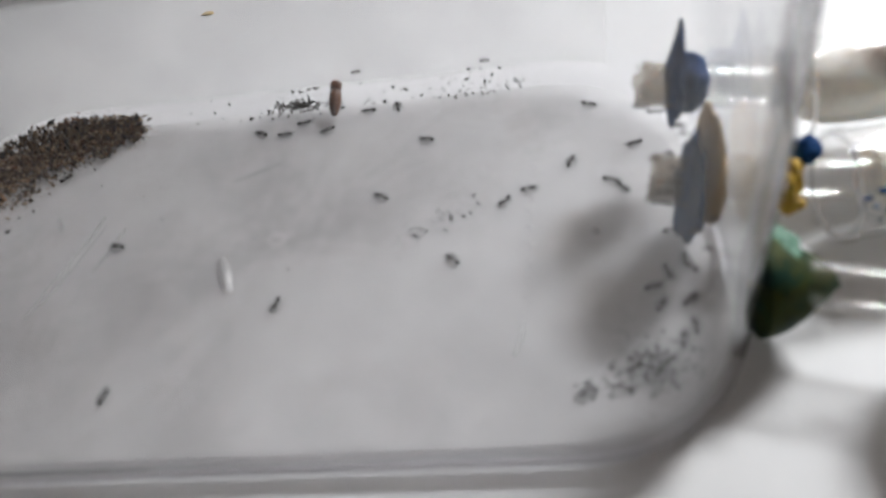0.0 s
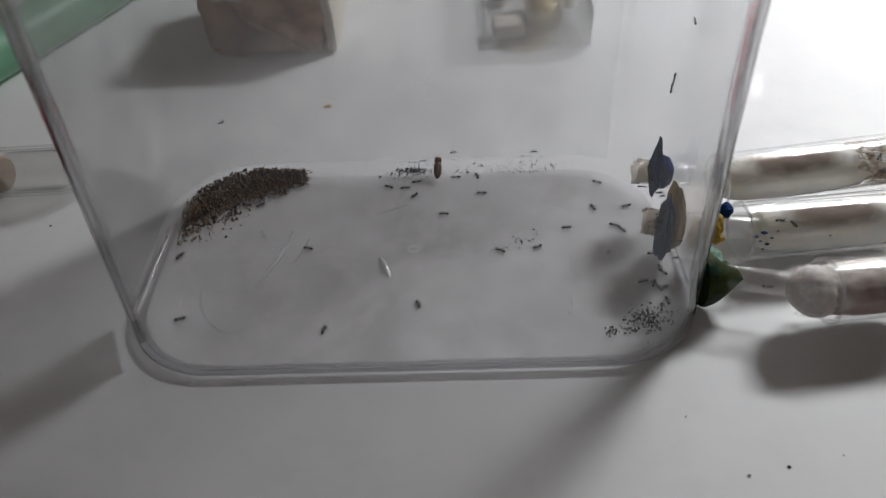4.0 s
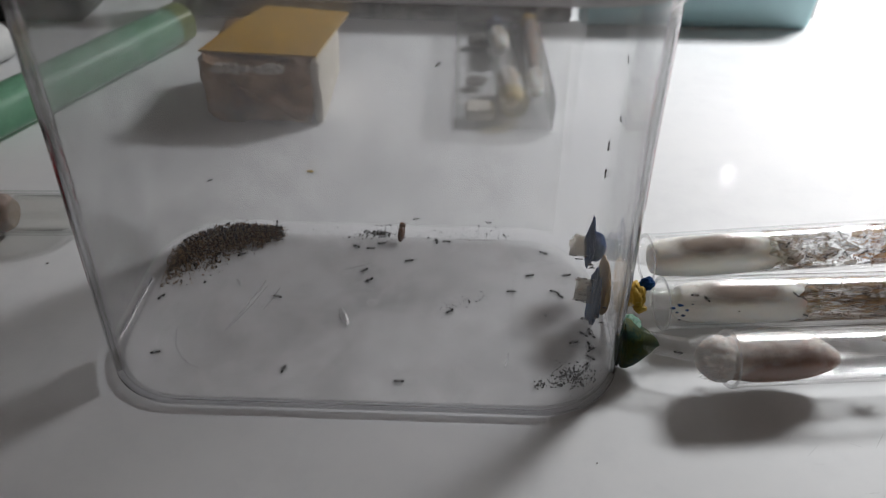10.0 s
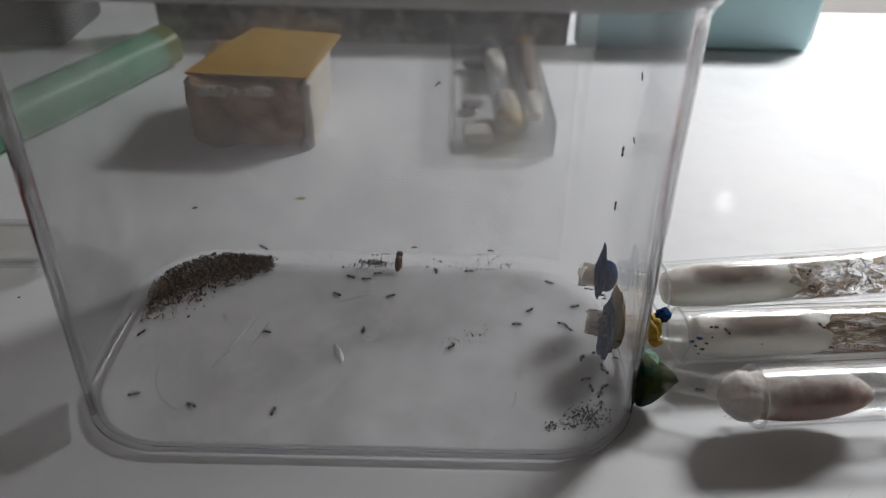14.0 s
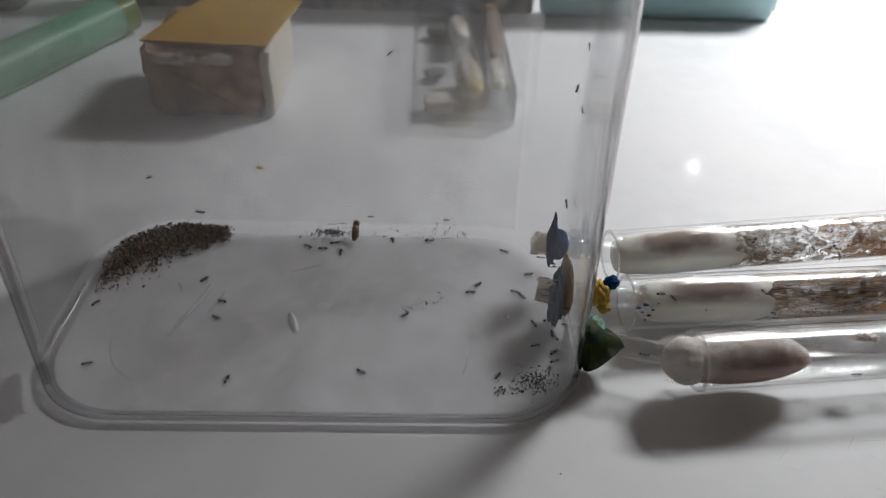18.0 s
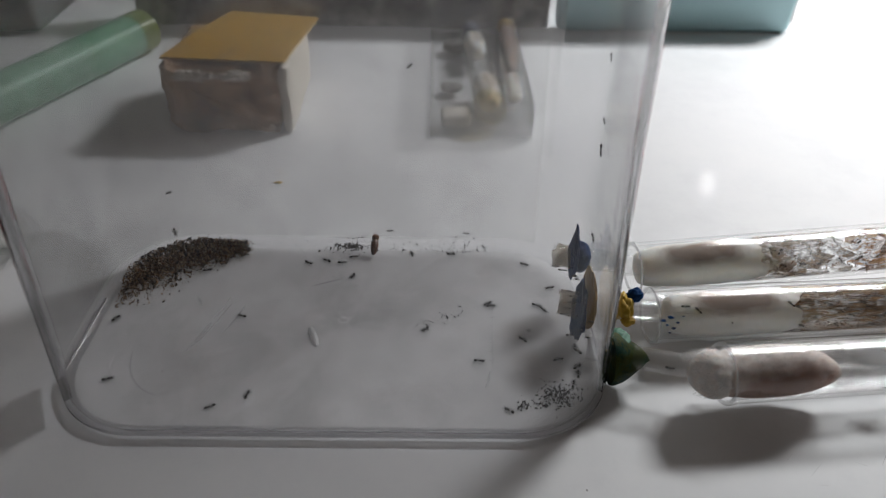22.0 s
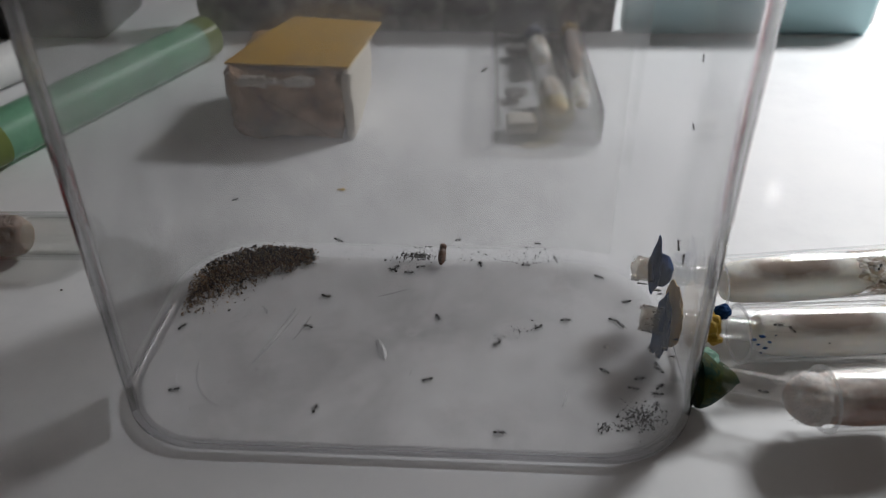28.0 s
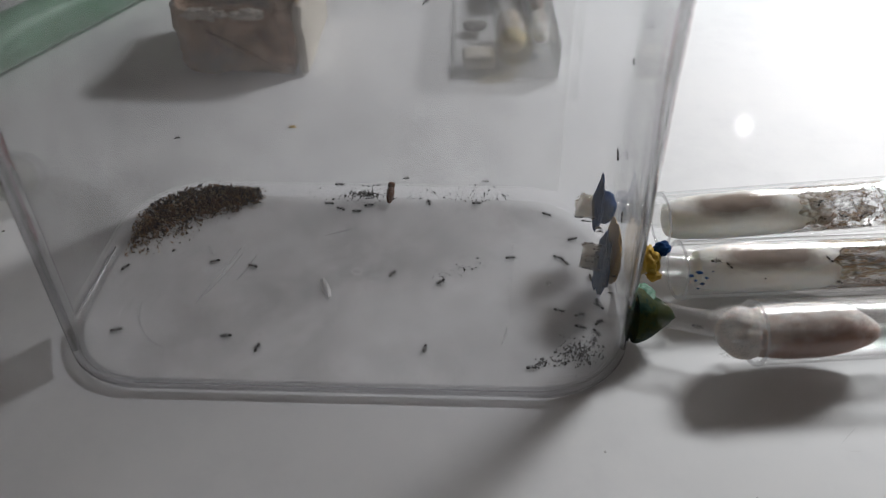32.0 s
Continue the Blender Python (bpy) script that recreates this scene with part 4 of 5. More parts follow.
def corner_pile(rng):
    """A drift of grains in the far corner, deepest at its left, thinning out along the wall."""
    while True:
        x = -69.0 + 36.0 * rng.random() ** 0.95 + rng.gauss(0, 0.9)
        wall = 37.2 if x > -46.8 else 37.2 - 24 + math.sqrt(max(0, 24 ** 2 - (x + 46.8) ** 2))
        depth = 17.5 * min(1.0, max(0.14, (-29.5 - x) / 29)) * (1 + 0.5 * noise.noise(Vector((x * 0.3, 0, 5))))
        d = abs(rng.gauss(0, 0.4)) * depth if rng.random() < 0.93 else rng.uniform(0, 1.35) * depth
        y = wall - d
        if y > 8 and x > -69.8 and noise.noise(Vector((x * 0.55, y * 0.55, 2))) + 0.75 * noise.noise(Vector((x * 1.4, y * 1.4, 7))) > -0.75 + 0.75 * d / max(depth, 1) and rng.random() < (1.15 - 0.5 * max(0, (x + 48) / 20)) * min(1, max(0.04, (-33.5 - x + 3 * noise.noise(Vector((y, 1, 1)))) / 5)):
            break
    h = max(0.0, 3.0 - d * 0.2) * max(0.15, 1 - ((x + 56) / 27) ** 2)
    climb = max(0, 2.6 - d) * (0.9 + 0.25 * noise.noise(Vector((x * 0.5, 3, 1))))
    return (x, y + rng.gauss(0, 0.25), 2.2 + rng.random() * h + climb + (abs(rng.gauss(0, 1.0)) if rng.random() < 0.05 else 0))


stuff("debris_pile", grains(15000, corner_pile, (0.08, 0.42), 21, 2.2), GRAIN, "dark brown pile of grains and scraps in the tub corner", "debris pile")


def pile_dust(rng):
    x, y, _ = corner_pile(rng)
    return (x + rng.gauss(0.8, 1.6), min(y - abs(rng.gauss(0, 2.2)), 36.5), 2.12)


stuff("debris_dust", grains(2600, pile_dust, (0.05, 0.2), 31, 1.6), GRAIN, "fine brown dust round the debris pile", "debris dust")
stuff("coarse_scraps", grains(420, corner_pile, (0.3, 0.85), 28, 1.8), CRUMB, "coarse dark scraps in the debris pile", "scraps")
stuff("pale_scraps", grains(260, corner_pile, (0.25, 0.75), 27, 1.9), RUST, "rusty and pale scraps on the debris pile", "scraps")


def strip(rng):
    x = rng.choice((rng.gauss(0.0, 3.0), rng.uniform(-8, 18), rng.uniform(-26, 46), rng.gauss(36, 5)))
    y = min(38.6, 37.3 + rng.gauss(0, 0.8))
    return (x, y, 2.2 + max(0, y - 36.4) ** 2 * 0.8 + rng.random() * 0.4)


stuff("debris_line", grains(230, strip, (0.15, 0.5), 22), CRUMB, "thin line of dark crumbs along the tub edge", "crumbs")


def lump_place(rng):
    return (rng.gauss(-0.5, 2.4), 37.3 + rng.gauss(0, 0.6), 2.9 + rng.random() * 1.2)


stuff("debris_clump", grains(150, lump_place, (0.2, 0.55), 26), CRUMB, "small clump of dark crumbs beside the pupa", "crumbs")


def front_place(rng):
    return (rng.gauss(59.5, 2.6), rng.gauss(-28.0, 1.9), 2.2 + rng.random() * 0.9) if rng.random() < 0.8 else (rng.uniform(48, 56), rng.gauss(-31, 0.9), 2.3)


stuff("debris_patch", grains(420, front_place, (0.14, 0.5), 23), CRUMB, "scattered grey crumbs in the front corner of the tub", "crumbs")


def mid_place(rng):
    a = rng.random()
    return (22.5 + 14 * a + rng.gauss(0, 1.2), -1.0 + 7.5 * a + rng.gauss(0, 1.5), 2.25)


stuff("scattered_specks", grains(60, mid_place, (0.12, 0.4), 24), CRUMB, "loose dark specks on the tub floor", "crumbs")
stuff("stray_specks", grains(80, lambda r: (r.uniform(-66, 62), r.uniform(-31, 33), 2.2), (0.1, 0.28), 25), CRUMB, "stray specks on the tub floor", "crumbs")


def pupa():
    t = thing("insect_pupa", (7.2, 36.0, 3.9), "shiny brown segmented pupa leaning on the tub edge", "pupa")
    t.matrix_basis = mm(7.1, 32.8, 3.3, 0, -26, 84)
    n, segs = 30, 20
    prof = [(0, 0)]
    for i in range(1, n):
        u = i / n
        r = 1.42 * math.sin(math.pi * u) ** 0.45 * (1 - 0.12 * u)
        r *= 1 - 0.09 * (0.5 + 0.5 * math.cos(u * 2 * math.pi * 8))
        if 0.66 < u < 0.74:
            r *= 0.86
        prof.append((u * 7.6, r))
    prof.append((7.6, 0))
    part("body", lathe(bmesh.new(), prof, segs), PUPA, t)
    part("head", lump(bmesh.new(), (1.25, 1.2, 1.1), (6.5, 0, 0.15), 3, 0.1, 2, 2), PUPA, t)


pupa()

# ---------------------------------------------------------------- things on the table behind the tub


def stone_nest():
    t = thing("nest_block", (-59.5, 149, 0), "grey-brown stone nest block with pale plaster sides", "nest block", rz=-1)
    part("stone", box(bmesh.new(), (48, 53, 30.6), (0, -0.5, 15.4), 4.5, 3, 1.6, 2, 6, 1.5), STONE, t, "rough grey-brown stone")
    part("plaster_side", box(bmesh.new(), (4.5, 56, 30), (26, 3, 15.3), 1.6, 2, 1.2, 5, 3), PLASTER, t, "pale plaster layer")
    for k, (x, l, w) in enumerate(((-15.5, 5.5, 2.0), (-9, 5.5, 2.6), (-3.5, 3.6, 1.7), (3.0, 4.5, 1.8), (9, 5.5, 2.4))):
        part("plaster_strip", lump(bmesh.new(), (l, 2.4, w), (x, -26.0, 26.4 + 0.3 * (k % 3)), 4, 0.4, 1.8, x), PLASTER, t, "crumbly white plaster bead")
    for k, pts in enumerate((((-12, 21, 0.9), (-2, 15, 1.2), (8, 9, 1.1), (17, 3, 0.7)), ((-2, 15, 0.5), (5, 17, 0.7), (13, 14, 0.5)), ((3, 11.5, 0.5), (10, 13, 0.6), (19, 9, 0.4)), ((-20, 9, 0.5), (-12, 6, 0.8), (-3, 4, 0.5)))):
        part("ridge", strand(bmesh.new(), [(x, -27.2 + 0.4 * k, z) for x, z, _ in pts], [w for *_, w in pts], 7), STONE, t, "worn ridge across the stone")
    return t


stone_nest()
card = thing("yellow_card", (-50.5, 153.5, 31.4), "ochre-yellow card lying on the nest block", "card", rz=-5)
bm = bmesh.new()
pts = [(-31, -28, 0), (20, -27.5, 0), (24, 26, 0), (-18, 30, 0), (-25, 6, 0)]
low, high = ring(bm, pts), ring(bm, [(x, y, 0.9) for x, y, _ in pts])
bridge(bm, low, high)
bm.faces.new(high)
bm.faces.new(list(reversed(low)))
part("sheet", bm, CARD, card, smooth=False)


def acrylic_box():
    t = thing("acrylic_box", (50, 182, 0), "scratched clear acrylic nest box standing on the table", "nest box", rz=-1)
    for name, size, at in (("base_plate", (44, 124, 1.6), (0, 0, 0.9)), ("side_panel", (1.6, 124, 15), (-21.2, 0, 9)), ("side_panel", (1.6, 124, 15), (21.2, 0, 9)), ("front_panel", (40.6, 1.6, 15), (0, -61.2, 9)), ("back_panel", (40.6, 1.6, 15), (0, 61.2, 9))):
        part(name, box(bmesh.new(), size, at, 0.5, 2), BOXCLEAR, t)
    return t


acrylic_box()
tube_d = thing("feeder_tube", (54.5, 129, 9.2), "small glass tube with cotton and an amber drop inside the box", "feeder tube")
tube_d.matrix_basis = mm(53.5, 128, 9.6, 0, 0, 92)
part("glass", glass_tube(100, 6.8, 0.8), GLASS, tube_d)
part("amber_drop", lump(bmesh.new(), (9.5, 7.6, 7.2), (5.5, 0.0, -0.8), 4, 0.12, 1.5, 3), AMBER, tube_d, "amber liquid bulge at the mouth")
part("wad", cotton_bm(30, 6.0, 31, soft=0.5), COTTON_DAMP_SHADED, tube_d, "yellowed cotton wad", m=mm(4, 0, 0))
part("wad", cotton_bm(26, 5.6, 33), COTTON_DAMP_SHADED, tube_d, "pale cotton wad", m=mm(62, 0, 0))
part("blue_end", lump(bmesh.new(), (2.5, 4.6, 4.6), (98, 0, 0), 3, 0.2, 2, 5), BLUE, tube_d, "blue clay end")
tube_e = thing("feeder_tube", (66, 140, 7), "small pale tube with a yellow end inside the box", "feeder tube")
tube_e.matrix_basis = mm(65.0, 138, 8.6, 0, 0, 87)
part("glass", glass_tube(98, 5.2, 0.8), GLASS, tube_e)
part("wad", cotton_bm(26, 4.3, 41), COTTON_DAMP_SHADED, tube_e, "grey cotton wad", m=mm(3, 0, 0))
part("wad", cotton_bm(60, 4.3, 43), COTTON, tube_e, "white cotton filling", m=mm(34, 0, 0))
part("yellow_end", lump(bmesh.new(), (3, 4.6, 4.6), (96, 0, 0), 3, 0.2, 2, 6), YELLOW, tube_e, "yellow clay end")
for i, (x, y, s) in enumerate(((38, 165, 3.5), (42, 215, 5))):
    single("grey_scrap", lump(bmesh.new(), (s * 1.5, s * 1.3, s * 0.6), sub=3, rough=0.25, freq=2, seed=i * 3.0), GREYBIT, (x, y, 1.9 + s * 0.55), "grey mouldy scrap on the floor of the box", "scrap", "scraps in the box")
single("white_block", box(bmesh.new(), (13, 11, 6), (0, 0, 3), 1.5, 2, 0.5, 3, 2), PLASTER, (38.5, 131, 1.8), "pale block of plaster in the box", "plaster block")


def wrapped_tube(at, rz, length, r, wrap, label):
    t = thing("wrapped_tube", at, label, "wrapped tube", "wrapped tubes on the table")
    t.matrix_basis = mm(*at, 0, 0, rz)
    part("wrap", lathe(bmesh.new(), [(14, r - 0.6), (14, r), (length - 10, r), (length - 10, r - 0.6)], 36, closed=True), wrap, t)
    part("tape", lathe(bmesh.new(), [(0, r - 1.2), (0, r + 0.3), (14.2, r + 0.4), (14.2, r - 1.2)], 36, closed=True), OLIVE, t, "olive tape sleeve at the end")
    part("tape", lathe(bmesh.new(), [(length - 10, r - 1.2), (length - 10, r + 0.3), (length, r + 0.3), (length, r - 1.2)], 36, closed=True), OLIVE, t, "olive tape sleeve at the end")
    part("end_plug", lathe(bmesh.new(), [(1.2, 0), (1.2, r - 1.3), (5, r - 1.3), (5, 0)], 36), DARKGREEN, t, "dark green plug")
    return t


wrapped_tube((-178, 88, 10.6), 66.5, 142, 10.2, WRAP, "tube wrapped in translucent mint-green film with olive ends")
t = thing("paper_tube", (-240, 140, 10), "white paper-wrapped tube with a teal band and a black end", "paper tube")
t.matrix_basis = mm(-220, 158, 9.6, 0, 0, 66)
part("wrap", lathe(bmesh.new(), [(0, 8.2), (0, 9.4), (35, 9.4), (37, 8.6), (37, 8.0), (36, 8.0)], 36, closed=True), WHITE, t)
bm = bmesh.new()
segs = [(-1.0 + 0.14 * i) + 1.2 for i in range(8)]
a_ring = [ring(bm, [(x, math.cos(a) * 9.6, math.sin(a) * 9.6) for a in segs]) for x in (2, 34)]
for i in range(len(segs) - 1):
    bm.faces.new((a_ring[0][i], a_ring[0][i + 1], a_ring[1][i + 1], a_ring[1][i]))
part("band", bm, TEAL, t, "teal stripe along the wrap")
part("end_cap", lathe(bmesh.new(), [(-9, 0), (-9, 8), (-7, 9.8), (1, 9.8), (1, 0)], 36), BLACK, t, "black end cap")

t = thing("capped_tube", (-140, 39, 8), "glass tube with a red cap and white cotton", "capped tube")
t.matrix_basis = mm(-146, 38.5, 8.6, 0, 0, 1)
part("glass", glass_tube(43, 8.0), GLASS, t)
part("red_cap", lathe(bmesh.new(), [(-46, 0), (-46, 8.5), (-44, 9.4), (4, 9.6), (4, 8.2), (0, 8.2), (0, 0)], 36), RED, t, "red plastic cap")
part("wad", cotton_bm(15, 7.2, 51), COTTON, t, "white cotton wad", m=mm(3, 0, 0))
part("liquid", lathe(bmesh.new(), [(19, 0), (19, 6.3), (34, 6.3), (38, 4.4), (40, 0)], 30), WATER, t, "clear liquid")

t = thing("plastic_case", (170, 257, 0), "thin pale blue plastic case standing at the back of the table", "case")
bm = bmesh.new()
prof = [(65, 3, 2, 0.0), (67, 4, 2.6, 0.9), (68.4, 4.4, 3, 3), (69, 4.6, 3, 20), (69.6, 4.6, 3, 46), (69.4, 4.4, 2.9, 47.6)]
rows = [ring(bm, [(x, y, z) for x, y in rounded_outline(a, b, r, 6, 3)]) for a, b, r, z in prof]
for a, b in zip(rows, rows[1:]):
    bridge(bm, a, b)
bm.faces.new(rows[-1])
bm.faces.new(list(reversed(rows[0])))
part("body", bm, MINT, t)
part("top_rim", box(bmesh.new(), (138.6, 9.0, 1.4), (0, 0, 47.9), 0.5, 2), MINT, t, "raised rim of the case")
t = thing("brown_block", (246, 272, 0), "small brown wooden block behind the pale blue container", "block")
part("block", box(bmesh.new(), (14, 8, 26), (0, 0, 45), 1.0, 2), BROWN, t)
part("post", box(bmesh.new(), (6, 6, 33), (0, 2, 16.5), 0.8, 2), WHITE, t)
t = thing("dark_strip", (-18, 262, 0), "dark speckled foam strip along the back of the table", "foam strip")
part("strip", box(bmesh.new(), (234, 18, 46), (-2, 0, 23.2), 2.0, 2, 0.8, 7, 4), DARK, t)
t = thing("black_case", (-300, 268, 0), "black plastic case at the back of the table", "case")
part("shell", box(bmesh.new(), (230, 60, 90), (0, 0, 45), 5, 3), BLACK, t)

# fine scratches and flakes on the table
rng = random.Random(77)
bm = bmesh.new()
for _ in range(60):
    x, y, a, n = rng.uniform(112, 190), rng.uniform(-86, -46), rng.gauss(0.15, 0.35), rng.uniform(1.5, 7)
    ribbon(bm, [(x + n * f * math.cos(a), y + n * f * math.sin(a) + 0.15 * f * (1 - f), 0.01) for f in (0, 0.5, 1)], rng.uniform(0.03, 0.07), 0.015)
me = mesh_of("table_scratches", bm, FAINT)
me.materials.clear()
stuff("table_scratches", me, FAINT, "fine pale scratches in the white tabletop", "scratches")
# flakes and dots
single("yellow_flake", lump(bmesh.new(), (1.7, 0.8, 0.3), sub=2, rough=0.4, seed=2), YELLOW, (-32.3, 83.3, 0.25), "tiny ochre flake on the table", "flake")
for i, (x, y, s) in enumerate(((80.7, -69.3, 0.32), (71.5, -71.0, 0.28), (62.1, -55.7, 0.17), (93.3, -67.1, 0.18), (118, -78, 0.25), (-112, 21.6, 0.3), (66, -84, 0.22), (128, -72, 0.22))):
    single("table_speck", lump(bmesh.new(), (s * 1.3, s, s * 0.6), sub=2, rough=0.4, seed=i), CRUMB, (x, y, s * 0.5), "tiny dark speck on the white table", "speck", "specks on the table")

# ---------------------------------------------------------------- ants


def ant_model():
    t = thing("ant", (0, 0, 60), "small dark brown worker ant", "ant", "ants")
    part("head", lump(bmesh.new(), (0.4, 0.36, 0.28), (1.28, 0, 0.5), 2, 0.06, 2, 1), ANT, t)
    bm = lump(bmesh.new(), (0.5, 0.2, 0.22), (0.4, 0, 0.52), 2, 0.08, 2, 2)
    lump(bm, (0.14, 0.11, 0.16), (-0.28, 0, 0.46), 1, 0.05, 2, 3)
    part("thorax", bm, ANT, t)
    part("abdomen", lump(bmesh.new(), (0.64, 0.46, 0.4), (-1.06, 0, 0.52), 2, 0.05, 2, 4), ANT, t)
    for side in (1, -1):
        for x, reach, ahead in ((0.68, 1.0, 0.6), (0.38, 1.2, -0.1), (0.1, 1.25, -0.9)):
            pts = [(x, side * 0.15, 0.42), (x + ahead * 0.45, side * (0.15 + reach * 0.45), 0.72), (x + ahead, side * (0.15 + reach * 0.85), 0.02)]
            part("leg", strand(bmesh.new(), pts, [0.11, 0.1, 0.07], 4), ANT, t)
        part("antenna", strand(bmesh.new(), [(1.55, side * 0.14, 0.58), (1.8, side * 0.48, 0.68), (2.25, side * 0.6, 0.35)], [0.08, 0.075, 0.06], 4), ANT, t)
    for piece in t.children:
        piece.data.transform(Matrix.Scale(0.88, 4))
    return t


MODEL = ant_model()
FLOOR, BACK, RIGHT = "floor", "back", "right"


def on_surface(surface, a, b, heading):
    """Pose of an ant: on the floor at (a, b), on the back wall at x = a, height b, or on the right wall at y = a, height b."""
    turn = Matrix.Rotation(heading, 4, "Z")
    if surface == FLOOR:
        z = 2.02
        z += min(max(abs(b) - 36.2, 0) * 0.9, 3.0)
        return Matrix.Translation((a / 1000, b / 1000, z / 1000)) @ turn
    if surface == BACK:
        base = Matrix(((1, 0, 0), (0, 0, -1), (0, 1, 0))).to_4x4()
        return Matrix.Translation((a / 1000, 0.0383, b / 1000)) @ base @ turn
    base = Matrix(((0, 0, -1), (1, 0, 0), (0, 1, 0))).to_4x4()
    return Matrix.Translation(((72.4 - 0.026 * b) / 1000, a / 1000, b / 1000)) @ base @ turn


def resting(surface, a, b, heading, size=1.0):
    ob = copy_thing(MODEL, on_surface(surface, a, b, radians(heading)))
    ob.scale = (size, size, size)
    return ob


def crawl_rows(stops):
    """Rows for walk() from stops of (seconds, surface, a, b): the ant faces the way it goes and turns in small steps."""
    ts = [s[0] for s in stops]
    heads, last = [], None
    for i, (t, sf, a, b) in enumerate(stops):
        j, k = max(i - 1, 0), min(i + 1, len(stops) - 1)
        dx, dy = stops[k][2] - stops[j][2], stops[k][3] - stops[j][3]
        if math.hypot(dx, dy) > 1.2 or last is None:
            last = math.atan2(dy, dx)
        if heads:
            while last - heads[-1] > math.pi:
                last -= 2 * math.pi
            while last - heads[-1] < -math.pi:
                last += 2 * math.pi
        heads.append(last)
    rows = []
    for i, (t, sf, a, b) in enumerate(stops):
        if i:
            t0, sf0, a0, b0 = stops[i - 1]
            steps = int(abs(heads[i] - heads[i - 1]) / radians(60)) + (1 if sf0 != sf else 0)
            for n in range(1, steps + 1):
                f = n / (steps + 1)
                if sf0 == sf:
                    rows.append((t0 + (t - t0) * f, on_surface(sf, a0 + (a - a0) * f, b0 + (b - b0) * f, heads[i - 1] + (heads[i] - heads[i - 1]) * f)))
                else:
                    m0, m1 = on_surface(sf0, a0, b0, heads[i - 1]), on_surface(sf, a, b, heads[i])
                    q = m0.to_quaternion().slerp(m1.to_quaternion(), f)
                    rows.append((t0 + (t - t0) * f, Matrix.Translation(m0.translation.lerp(m1.translation, f)) @ q.to_matrix().to_4x4()))
        rows.append((t, on_surface(sf, a, b, heads[i])))
    return rows


def way(surface, text):
    out = []
    for word in text.split():
        t, p = word.split(":")
        a, b = p.split(",")
        out.append((float(t), surface, float(a), float(b)))
    return out


